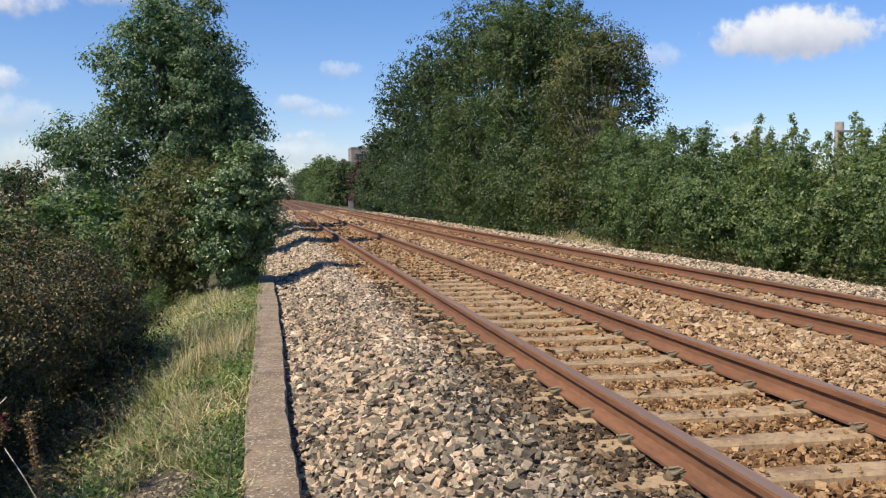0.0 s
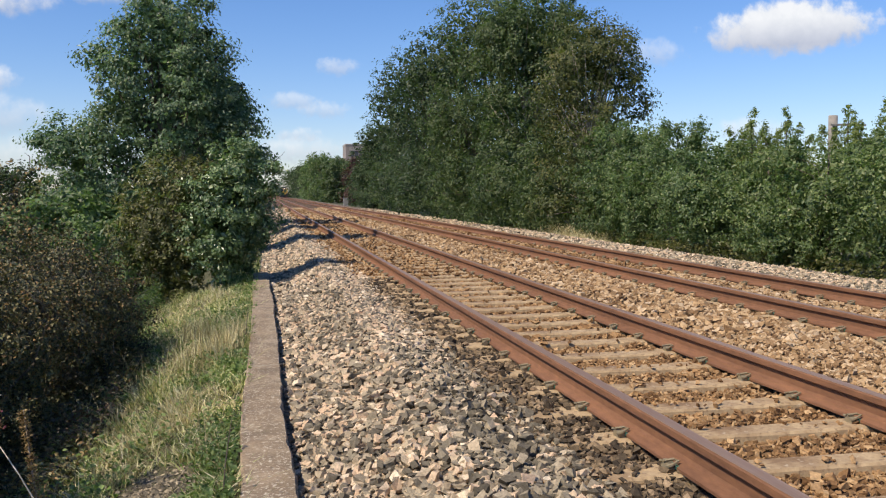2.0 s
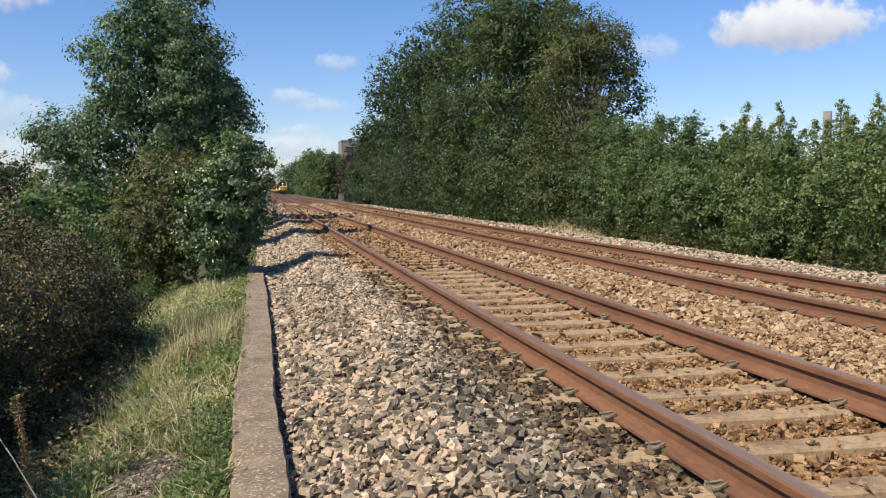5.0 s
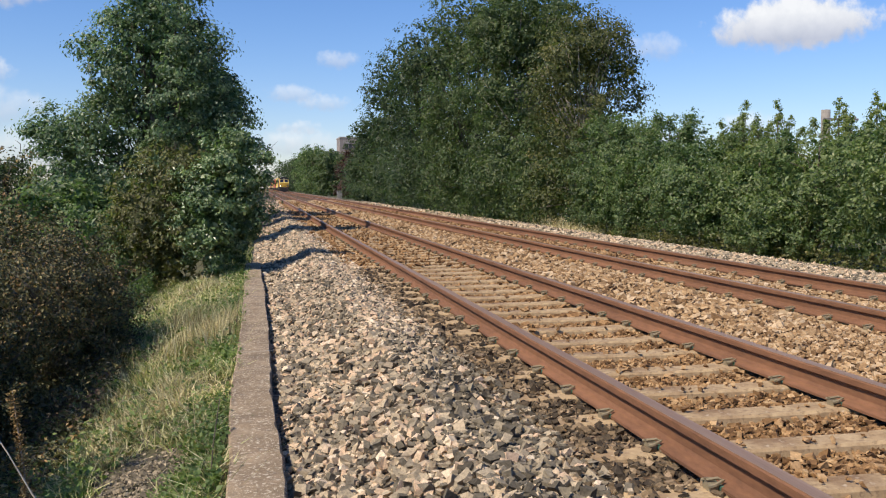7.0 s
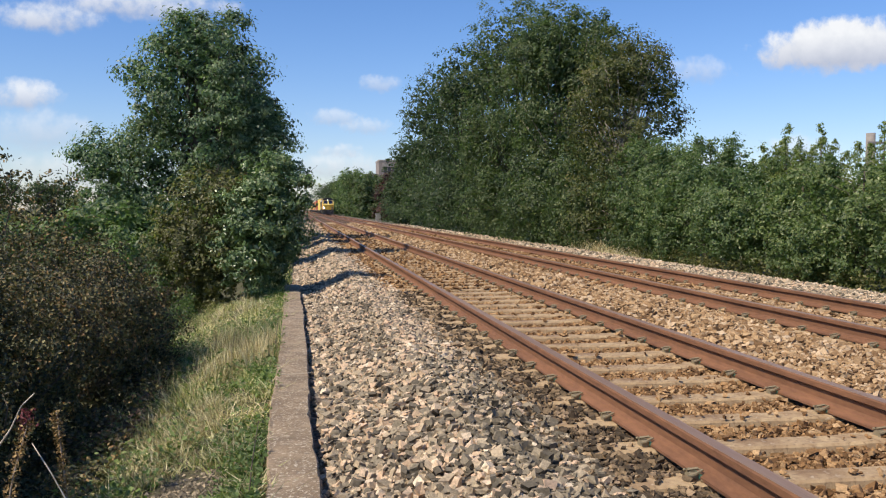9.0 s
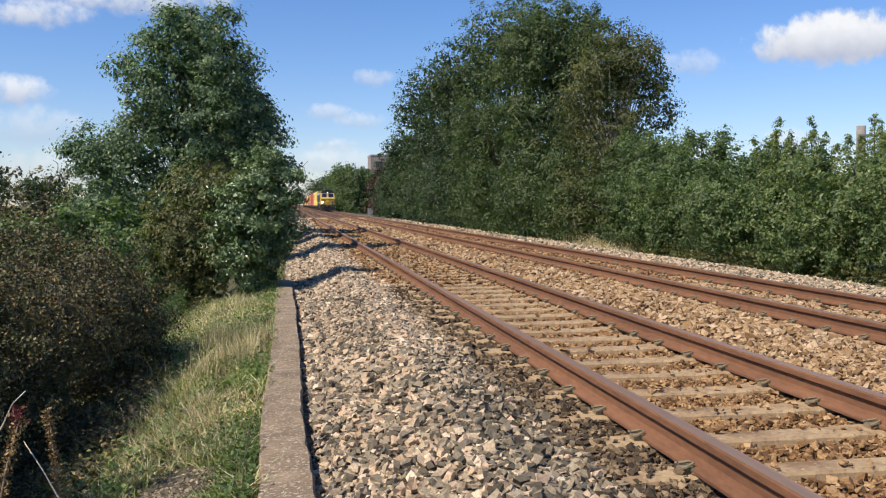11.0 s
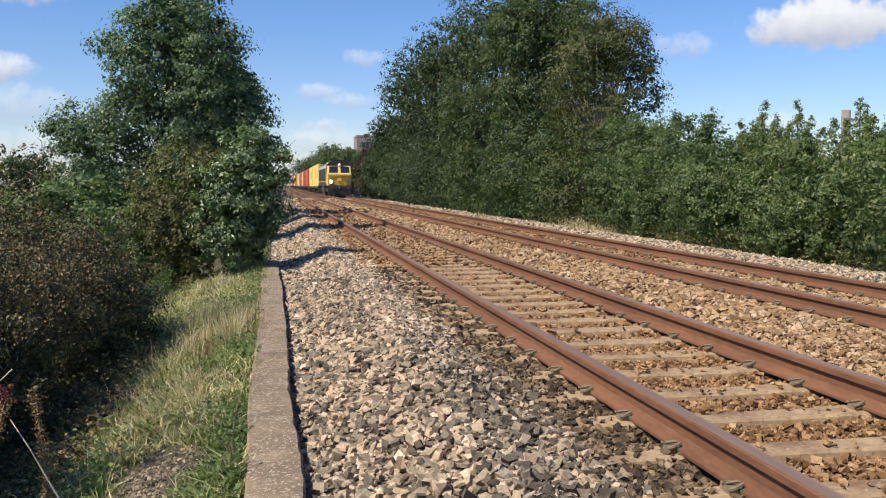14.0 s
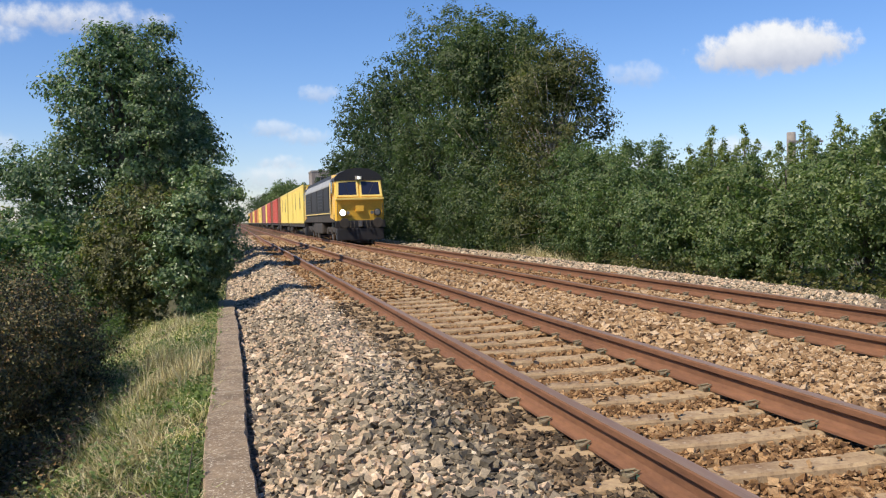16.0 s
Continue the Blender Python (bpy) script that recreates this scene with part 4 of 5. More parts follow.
cane([(-0.32, 8.50, -0.36), (-0.19, 8.56, -0.262), (0.0, 8.63, -0.272), (0.14, 8.66, -0.265), (0.24, 8.74, -0.36)], 0.004, "long bleached straw lying across the coping", M_CANE)
red = link("red_leaf_spray", leaf_mesh("red_leaf_spray", np.array([-1.30, 4.58, 0.27]) + RNG.normal(0, 0.02, (46, 3)), unit(46), 0.035 * RNG.uniform(0.5, 1.4, 46), 0.35), M_BERRY)
tagged(red, "small spray of dark red leaves on a dry stalk", "leaves", "", "stuff")

# ---- trackside and distant built things ----
def cabinet(x, y):
    t = empty("trackside_cabinet", "small weathered grey steel trackside cabinet", "cabinet", "", pose(x, y, -0.45))
    part("body", box(-0.35, 0.35, -0.25, 0.25, 0.0, 1.2, 0.02), M_CABINET, t)
    part("lid", box(-0.39, 0.39, -0.29, 0.29, 1.2, 1.26, 0.01), M_CABINET, t)
    part("door", box(-0.30, 0.30, -0.275, -0.25, 0.1, 1.12, 0.006), M_CABINET, t)


cabinet(10.3, 120)


def block(x, y):
    t = empty("brick_tower_block", "distant brick and concrete tower building above the trees", "building", "", pose(x, y, 0.1))
    part("wall", box(-0.6, 9, -5, 5, -1.5, 14.2), M_BRICK, t)
    part("annex", box(-3.2, -0.6, -4, 4, -1.5, 10.8), M_BRICK, t)
    for z in (2.2, 5.2, 8.2, 11.2):
        part("concrete_band", box(0.3, 8.7, -5.2, -5.0, z + 1.6, z + 2.5), M_PANELGREY, t)
        for xx in (0.7, 3.0, 5.3):
            w = part("window", box(xx, xx + 1.9, -5.06, -5.0, z, z + 1.5), M_DARKWIN, t)
            part("window_frame", box(xx + 0.9, xx + 1.0, -5.12, -5.06, z, z + 1.5), M_PANELGREY, w)
    part("parapet", box(-0.7, 9.1, -5.1, 5.1, 14.2, 14.6), M_PANELGREY, t)


block(21.8, 250)


def pole(x, y):
    t = empty("utility_pole", "stout weathered grey utility pole with a crossarm", "pole", "", pose(x, y, -0.6))
    bm = bmesh.new()
    add_tube(bm, [(0, 0, -0.2), (0, 0, 4), (0, 0, 7.5)], [0.34, 0.33, 0.32], 10)
    part("post", bm, M_POLE, t, smooth=True)
    part("crossarm", box(-0.45, 2.4, -0.42, -0.30, 6.72, 6.88, 0.01), M_POLE, t)
    for xx in (1.0, 1.6, 2.2):
        bm = bmesh.new()
        add_tube(bm, [(xx, -0.36, 6.87), (xx, -0.36, 6.95), (xx, -0.36, 7.04)], [0.03, 0.05, 0.03], 8)
        part("insulator", bm, M_CABINET, t, smooth=True)


pole(40.6, 60)

# ---- freight train ----
TRACK_X = 6.46


def wheelset(parent, y, x=0.0, r=0.46):
    for s in (-0.75, 0.75):
        bm = bmesh.new()
        add_tube(bm, [(s - 0.065, y, r), (s - 0.06, y, r), (s + 0.06, y, r), (s + 0.065, y, r)], [r * 0.93, r, r, r * 0.93], 24)
        part("wheel", bm, M_STEEL, parent)


def bogie(parent, y, base, r=0.46, axles=2):
    bm = bmesh.new()
    half = base / 2
    for s in (-1.0, 1.0):
        add_box(bm, s - 0.07, s + 0.07, y - half - 0.45, y + half + 0.45, r - 0.05, r + 0.22, 0.03)
        for k in range(axles):
            yy = y - half + base * k / (axles - 1)
            add_box(bm, s - 0.12, s + 0.12, yy - 0.17, yy + 0.17, r - 0.16, r + 0.14, 0.03)
        add_box(bm, s - 0.1, s + 0.1, y - 0.3, y + 0.3, r - 0.15, r + 0.05, 0.03)
    add_box(bm, -1.0, 1.0, y - 0.2, y + 0.2, r, r + 0.25, 0.02)
    b = part("bogie", bm, M_FRAME, parent, "dirt-brown bogie frame")
    for k in range(axles):
        wheelset(b, y - half + base * k / (axles - 1), r=r)
    return b


def locomotive():
    t = empty("locomotive", "yellow-fronted black and grey diesel freight locomotive", "locomotive")
    part("underframe", box(-1.28, 1.28, 0.95, 20.45, 1.0, 1.42, 0.03), M_FRAME, t)
    # main body with leaning upper flanks
    prof = [(-1.32, 1.42), (1.32, 1.42), (1.32, 2.9), (1.12, 3.42), (-1.12, 3.42), (-1.32, 2.9)]
    bm = bmesh.new()
    extrude_profile(bm, prof, 2.6, 18.9)
    part("body", bm, M_DKGREY, t, "dark grey body side")
    bm = bmesh.new()
    extrude_profile(bm, [(-1.325, 2.92), (-1.12, 3.40), (-0.6, 3.62), (0.6, 3.62), (1.12, 3.40), (1.325, 2.92), (1.0, 2.95), (-1.0, 2.95)], 2.6, 18.9)
    part("roof", bm, M_LTGREY, t, "light grey sloping roof panels")
    for s in (-1, 1):
        for y0, y1 in ((3.0, 5.6), (6.0, 9.6), (10.0, 13.6), (14.0, 18.4)):
            x0, x1 = sorted((s * 1.322, s * 1.345))
            part("side_panel", box(x0, x1, y0, y1, 1.62, 2.82, 0.008), M_DKGREY, t)
            for k in range(5):
                z = 1.8 + 0.18 * k
                x2, x3 = sorted((s * 1.345, s * 1.362))
                if y0 in (6.0, 14.0):
                    part("grille_slat", box(x2, x3, y0 + 0.3, y1 - 0.3, z, z + 0.05), M_BLACK, t)
        x0, x1 = sorted((s * 1.32, s * 1.338))
        part("waist_stripe", box(x0, x1, 2.6, 18.9, 1.44, 1.50), M_CREAM, t, "thin cream stripe")
        part("cant_stripe", box(x0, x1, 2.6, 18.9, 2.84, 2.92), M_LTGREY, t)
    for flip in (False, True):
        cabm = (lambda y: 21.4 - y) if flip else (lambda y: y)
        name = "rear_cab" if flip else "cab"
        # cab: upright lower nose narrowing forwards, raked windscreen, rounded roof
        bm = bmesh.new()
        side = [(0.60, 1.08), (0.48, 2.10), (0.56, 2.18), (0.92, 3.12), (1.30, 3.36), (2.6, 3.40), (2.6, 1.25)]
        wide = lambda y, z: (1.26 + 0.06 * min(1.0, max(0.0, (y - 0.5) / 1.2))) - max(0.0, z - 2.6) * 0.16
        loops = []
        for f in (-1.0, -0.94, 0.94, 1.0):
            back = 0.0 if abs(f) < 0.97 else 0.10
            loops.append([bm.verts.new((f * wide(y, z), cabm(min(2.6, y + back) if y < 2 else y), z)) for y, z in side])
        n = len(side)
        for va, vb in zip(loops, loops[1:]):
            for k in range(n):
                bm.faces.new((va[k], va[(k + 1) % n], vb[(k + 1) % n], vb[k]))
        bm.faces.new(loops[0])
        bm.faces.new(loops[-1][::-1])
        bmesh.ops.recalc_face_normals(bm, faces=bm.faces)
        cab = part(name, bm, M_YELLOW, t, "bright yellow cab")
        bm = bmesh.new()
        roof = [(-1.27, 3.06), (-1.23, 3.20), (-1.0, 3.42), (-0.55, 3.62), (0, 3.68), (0.55, 3.62), (1.0, 3.42), (1.23, 3.20), (1.27, 3.06)]
        extrude_profile(bm, roof, *sorted((cabm(0.80), cabm(2.65))))
        part("cab_roof", bm, M_BLACK, cab, "black rounded cab roof")
        for s in (-1, 1):
            bm = bmesh.new()
            q = [(0.13, 2.33), (1.08, 2.33), (1.04, 2.96), (0.13, 3.00)]
            face = lambda z: 0.56 + (z - 2.18) * 0.36 / 0.94
            a = [bm.verts.new((s * x, cabm(face(z) - 0.03), z)) for x, z in q]
            b = [bm.verts.new((s * x, cabm(face(z) + 0.05), z)) for x, z in q]
            for k in range(4):
                bm.faces.new((a[k], a[(k + 1) % 4], b[(k + 1) % 4], b[k]))
            bm.faces.new(a)
            bm.faces.new(b[::-1])
            bmesh.ops.recalc_face_normals(bm, faces=bm.faces)
            part("windscreen", bm, M_GLASS, cab, "dark tinted windscreen")
            bm = bmesh.new()
            out = [(0.04, 2.25), (1.20, 2.25), (1.15, 3.04), (0.04, 3.08)]
            rim = [[bm.verts.new((s * x, cabm(face(z) + d), z)) for x, z in ring] for ring, d in ((out, -0.012), (out, -0.05), (q, -0.05), (q, -0.012))]
            for va, vb in zip(rim, rim[1:] + rim[:1]):
                for k in range(4):
                    bm.faces.new((va[k], va[(k + 1) % 4], vb[(k + 1) % 4], vb[k]))
            bmesh.ops.recalc_face_normals(bm, faces=bm.faces)
            part("windscreen_frame", bm, M_LIT_YELLOW, cab, "yellow windscreen surround, sunlight put into its paler colour")
            bm = bmesh.new()
            add_tube(bm, [(s * 0.62, cabm(0.50), 1.46), (s * 0.62, cabm(0.42), 1.46)], [0.085, 0.085], 14)
            part("tail_light", bm, M_LENS, cab, "small dark round tail light")
            for xx, dz in ((0.32, 0.20), (0.50, 0.28)):
                bm = bmesh.new()
                add_tube(bm, [(s * xx, cabm(0.44), 1.02), (s * xx, cabm(0.30), 0.90), (s * (xx + 0.03), cabm(0.27), 0.90 - dz), (s * (xx + 0.06), cabm(0.36), 0.86 - dz)], [0.028, 0.028, 0.026, 0.03], 6)
                part("brake_hose", bm, M_FRAME, t, "hanging black brake hose")
            bm = bmesh.new()
            add_tube(bm, [(s * 0.5, cabm(face(2.4) - 0.045), 2.36), (s * 0.75, cabm(face(2.85) - 0.045), 2.85)], [0.012, 0.010], 5)
            part("wiper", bm, M_BLACK, cab)
            x0, x1 = sorted((s * 1.31, s * 1.335))
            y0, y1 = sorted((cabm(1.25), cabm(1.85)))
            part("side_window", box(x0, x1, y0, y1, 2.45, 3.02, 0.01), M_GLASS, cab)
            y0, y1 = sorted((cabm(2.05), cabm(2.55)))
            part("cab_door", box(x0, x1, y0, y1, 1.45, 3.0, 0.008), M_CREAM, cab)
            x4, x5 = sorted((s * 1.336, s * 1.35))
            part("door_handrail", box(x4, x5, *sorted((cabm(1.94), cabm(1.98))), 1.3, 2.7, 0.004), M_STEEL, cab)
            # lamp clusters
            lit = M_LAMP if (s < 0 and not flip) else M_LENS
            bm = bmesh.new()
            add_tube(bm, [(s * 0.90, cabm(0.62), 1.46), (s * 0.90, cabm(0.42), 1.46)], [0.18, 0.18], 18)
            lamp = part("headlight_housing", bm, M_BLACK, cab)
            bm = bmesh.new()
            add_tube(bm, [(s * 0.90, cabm(0.43), 1.46), (s * 0.90, cabm(0.38), 1.46)], [0.15, 0.13], 18)
            part("headlight", bm, lit, lamp, "lit round headlight" if lit is M_LAMP else "round headlight")
            bm = bmesh.new()
            add_tube(bm, [(s * 1.17, cabm(0.50), 1.3), (s * 1.17, cabm(0.42), 1.9)], [0.014, 0.014], 6)
            part("handrail", bm, M_STEEL, cab)
            bm = bmesh.new()
            add_tube(bm, [(s * 0.86, cabm(0.55), 0.96), (s * 0.86, cabm(0.06), 0.96), (s * 0.86, cabm(0.05), 0.96), (s * 0.86, cabm(0.0), 0.96)], [0.10, 0.10, 0.25, 0.24], 18)
            part("buffer", bm, M_FRAME, t, "black round buffer")
        y0, y1 = sorted((cabm(0.45), cabm(0.62)))
        part("buffer_beam", box(-1.3, 1.3, y0, y1, 0.72, 1.08, 0.02), M_BLACK, t)
        y0, y1 = sorted((cabm(0.40), cabm(0.75)))
        bm = bmesh.new()
        add_box(bm, -1.22, 1.22, y0, y1, 0.10, 0.70, 0.05)
        part("snowplough", bm, M_BLACK, t)
        y0, y1 = sorted((cabm(0.30), cabm(0.46)))
        part("coupling_hook", box(-0.10, 0.10, y0, y1, 0.76, 1.06, 0.03), M_STEEL, t)
        y0, y1 = sorted((cabm(0.44), cabm(0.56)))
        part("equipment_box", box(-0.22, 0.22, y0, y1, 1.50, 1.80, 0.03), M_YELLOW, cab)
        part("nose_step", box(-1.25, 1.25, *sorted((cabm(0.34), cabm(0.56))), 2.08, 2.19, 0.02), M_LIT_YELLOW, cab, "yellow ledge under the windscreens, sunlight put into its paler colour")
        part("marker_light_box", box(-0.16, 0.16, *sorted((cabm(0.66), cabm(0.95))), 3.08, 3.26, 0.02), M_LTGREY, cab)
        bm = bmesh.new()
        add_tube(bm, [(0, cabm(0.67), 3.17), (0, cabm(0.63), 3.17)], [0.055, 0.05], 14)
        part("marker_light", bm, M_LENS if flip else M_LAMP, cab, "top marker light")
    part("fuel_tank", box(-1.25, 1.25, 8.0, 13.4, 0.35, 1.0, 0.12), M_FRAME, t)
    for y in (4.2, 17.2):
        bogie(t, y, 4.1, 0.53, 3)
    for k in range(4):
        bm = bmesh.new()
        add_tube(bm, [(0, 8.2 + k * 1.6, 3.58), (0, 8.2 + k * 1.6, 3.72)], [0.55, 0.5], 20)
        part("roof_fan", bm, M_BLACK, t)
    return t


def wagon_master():
    t = empty("container_wagon", "low dirt-brown container flat wagon", "wagon", "container wagons")
    bm = bmesh.new()
    for s in (-1.05, 1.05):
        add_box(bm, s - 0.1, s + 0.1, 0.4, 19.4, 0.72, 0.98, 0.0)
    for k in range(14):
        add_box(bm, -1.0, 1.0, 0.5 + k * 1.42, 0.65 + k * 1.42, 0.74, 0.94, 0.0)
    part("underframe", bm, M_FRAME, t)
    for y in (2.3, 17.5):
        bogie(t, y, 1.8, 0.42, 2)
    for s in (-0.86, 0.86):
        for y0, y1 in ((0.0, 0.4), (19.4, 19.8)):
            bm = bmesh.new()
            add_tube(bm, [(s, y0, 1.0), (s, y1, 1.0)], [0.16, 0.16], 12)
            part("buffer", bm, M_FRAME, t)
    return t


def container_master(colour, length):
    t = empty("shipping_container", f"weathered {colour} corrugated steel shipping container on a wagon", "container", "containers on the train")
    m = M_CONT[colour]
    # corrugated walls in one skin
    n = int(length / 0.28)
    for s in (-1, 1):
        bm = bmesh.new()
        rows = []
        for k in range(n * 4 + 1):
            y = 0.1 + (length - 0.2) * k / (n * 4)
            x = s * (1.215 - (0.035 if k % 4 in (1, 2) else 0.0))
            rows.append((bm.verts.new((x, y, 0.14)), bm.verts.new((x, y, 2.47))))
        for a, b in zip(rows, rows[1:]):
            bm.faces.new((a[0], b[0], b[1], a[1]))
        part("side_wall", bm, m, t)
    part("floor_and_core", box(-1.14, 1.14, 0.06, length - 0.06, 0.1, 2.49), m, t)
    part("roof", box(-1.19, 1.19, 0.1, length - 0.1, 2.49, 2.53), m, t)
    bm = bmesh.new()
    for s in (-1.17, 1.17):
        for z in (0.07, 2.51):
            add_box(bm, s - 0.05, s + 0.05, 0, length, z - 0.07, z + 0.07)
        for y in (0.07, length - 0.07):
            add_box(bm, s - 0.055, s + 0.055, y - 0.075, y + 0.075, 0, 2.59)
    part("corner_frame", bm, m, t)
    for y in (0.0, length - 0.03):
        bm = bmesh.new()
        for k in range(4):
            x = -0.75 + k * 0.5
            add_tube(bm, [(x, y + 0.015, 0.2), (x, y + 0.015, 2.4)], [0.02, 0.02], 6)
        part("locking_gear", bm, M_STEEL, t)
    return t


loco = locomotive()
loco.scale = (1, 1, 1.05)
wagon = wagon_master()
kinds = {(c, n): container_master(c, n) for c, n in (("yellow", 12.19), ("red", 12.19), ("maroon", 12.19), ("brown", 6.06), ("yellow", 6.06), ("orange", 12.19))}
for (c, n), box_ob in kinds.items():
    box_ob.scale = (1, 1, 1.12)
    if c == "yellow" and n > 10:
        for y0, h in ((3.2, 1.1), (3.7, 0.8), (8.6, 1.2)):
            part("marking_bar", box(-1.232, -1.217, y0, y0 + 0.16, 1.0, 1.0 + h), M_INK, box_ob)
LOADS = [(("yellow", 12.19), ("yellow", 6.06)), (("yellow", 12.19), ("brown", 6.06)), (("red", 12.19), ("brown", 6.06)), (("red", 12.19), ("yellow", 6.06)), (("maroon", 12.19), ("brown", 6.06)), (("yellow", 12.19), ("yellow", 6.06)),
         (("orange", 12.19), ("brown", 6.06)), (("red", 12.19), ("yellow", 6.06)), (("yellow", 12.19), ("brown", 6.06)), (("maroon", 12.19), ("brown", 6.06)), (("orange", 12.19), ("yellow", 6.06)), (("yellow", 12.19), ("brown", 6.06))]
TRAIN = [(loco, 0.0, 0.0)]
used = set()
for k, load in enumerate(LOADS):
    y = 21.8 + k * 20.0
    TRAIN.append((wagon if k == 0 else copy_thing(wagon, pose(0, 0, 0)), y, 0.0))
    yy = y + 0.55
    for key in load:
        ob = kinds[key]
        TRAIN.append((ob if key not in used else copy_thing(ob, pose(0, 0, 0)), yy, 0.985))
        used.add(key)
        yy += key[1] + 0.35


# ---- clouds ----
def cloud_material(name, seed, edge, thick, aspect, slope):
    m = bpy.data.materials.new(name)
    m.use_nodes = True
    n, l = m.node_tree.nodes, m.node_tree.links
    n.remove(n["Principled BSDF"])
    tc = n.new("ShaderNodeTexCoord")
    mp = n.new("ShaderNodeMapping")
    mp.inputs["Location"].default_value = (seed * 3.7, seed * 1.9, seed)
    mp.inputs["Scale"].default_value = (aspect, 1, 1)
    l.new(tc.outputs["Object"], mp.inputs[0])
    ns = n.new("ShaderNodeTexNoise")
    ns.inputs["Scale"].default_value, ns.inputs["Detail"].default_value, ns.inputs["Roughness"].default_value = (1.5 if slope else 1.15), 9, 0.56
    l.new(mp.outputs[0], ns.inputs["Vector"])
    ln = n.new("ShaderNodeVectorMath")
    ln.operation = "LENGTH"
    sx = n.new("ShaderNodeSeparateXYZ")
    l.new(tc.outputs["Object"], sx.inputs[0])
    sh = n.new("ShaderNodeMath")
    sh.operation = "MULTIPLY_ADD"
    sh.inputs[1].default_value = -slope
    l.new(sx.outputs["X"], sh.inputs[0])
    l.new(sx.outputs["Z"], sh.inputs[2])
    cb = n.new("ShaderNodeCombineXYZ")
    l.new(sx.outputs["X"], cb.inputs[0])
    l.new(sh.outputs[0], cb.inputs[2])
    l.new(cb.outputs[0], ln.inputs[0])
    d = n.new("ShaderNodeMath")
    d.operation = "MULTIPLY_ADD"
    d.inputs[1].default_value = 1.9 if not slope else 1.45
    l.new(ns.outputs[0], d.inputs[0])
    sub = n.new("ShaderNodeMath")
    sub.operation = "MULTIPLY_ADD"
    sub.inputs[1].default_value = -0.95
    sub.inputs[2].default_value = 0.24 if slope else 0.0
    sq = n.new("ShaderNodeMath")
    sq.operation = "POWER"
    sq.inputs[1].default_value = 2.0
    l.new(ln.outputs["Value"], sq.inputs[0])
    l.new(sq.outputs[0], sub.inputs[0])
    l.new(sub.outputs[0], d.inputs[2])
    mr = n.new("ShaderNodeMapRange")
    mr.interpolation_type = "SMOOTHSTEP"
    mr.inputs[1].default_value, mr.inputs[2].default_value, mr.inputs[4].default_value = 0.0, edge, thick
    l.new(d.outputs[0], mr.inputs[0])
    em = n.new("ShaderNodeEmission")
    cr = ramp(n, [(0.32, (0.84, 0.86, 0.90)), (0.6, (0.94, 0.95, 0.97))])
    l.new(ns.outputs[0], cr.inputs[0])
    # White top and grey underside are painted, since the glowing sheet takes no light.
    base = ramp(n, [(0.22, (0.60, 0.63, 0.73)), (0.66, (1, 1, 1))])
    up = n.new("ShaderNodeMath")
    up.operation = "MULTIPLY_ADD"
    up.inputs[1].default_value, up.inputs[2].default_value = 0.5, 0.5
    l.new(sh.outputs[0], up.inputs[0])
    l.new(up.outputs[0], base.inputs[0])
    l.new(mixed(n, l, cr.outputs[0], base.outputs[0], 1.0, "MULTIPLY"), em.inputs[0])
    em.inputs[1].default_value = 0.87
    tr = n.new("ShaderNodeBsdfTransparent")
    mx = n.new("ShaderNodeMixShader")
    l.new(mr.outputs[0], mx.inputs[0])
    l.new(tr.outputs[0], mx.inputs[1])
    l.new(em.outputs[0], mx.inputs[2])
    l.new(mx.outputs[0], n["Material Output"].inputs[0])
    return m


CLOUD_KINDS = [("thick_cloud", 0.6, 0.97), ("thin_cloud", 1.1, 0.42), ("haze_cloud", 1.4, 0.6), ("soft_cloud", 1.15, 0.8)]
CLOUD_DATA = []


def cloud(x, z, w, h, which, label, drift, dist=2500.0):
    """A far sheet of cloud; x and z in metres at that distance, w and h its half sizes."""
    bm = bmesh.new()
    bmesh.ops.create_grid(bm, x_segments=2, y_segments=2, size=1.6, matrix=Matrix.Rotation(radians(90), 4, "X"))
    kind, edge, thick = CLOUD_KINDS[which]
    ob = part("cloud", bm, cloud_material(kind, len(CLOUD_DATA) + 1, edge, thick, w / h, 0.32 if w > 280 and which == 0 and x > 0 else 0.0))
    ob.scale = (w, 1, h)
    tagged(ob, label, "cloud", "clouds", "structure")
    CLOUD_DATA.append((ob, x, dist + 20.0 * len(CLOUD_DATA), z, drift))


D = 2500 / 1607.0
for u, v, hw, hh, which in [(1480, 12, 178, 52, 0), (1195, 65, 70, 28, 1), (600, 104, 42, 18, 1), (520, 163, 48, 18, 1), (575, 178, 50, 16, 1), (540, 250, 110, 28, 2), (20, 190, 90, 38, 1), (-15, 130, 62, 30, 3), (20, -8, 95, 30, 3),
                            (185, -40, 175, 30, 3), (1240, 235, 80, 30, 2), (1480, 200, 90, 30, 2), (535, 216, 50, 14, 1), (90, 260, 160, 40, 2)]:
    cloud((u - 460) * D, 1.27 + (329 - v) * D, hw * 1.1 * D, hh * 1.1 * D, which, "white fair-weather cloud drifting in a blue sky" if which == 0 else "thin pale cloud drifting in a blue sky", (2.2 + (u - 590) * 0.0022) * D)

# ---- loose ballast stones ----
CUBE_V = np.array([(x, y, z) for x in (-1, 1) for y in (-1, 1) for z in (-1, 1)]) * 0.66
CUBE_F = np.array([(0, 1, 3), (0, 3, 2), (4, 6, 7), (4, 7, 5), (0, 4, 5), (0, 5, 1), (2, 3, 7), (2, 7, 6), (0, 2, 6), (0, 6, 4), (1, 5, 7), (1, 7, 3)])
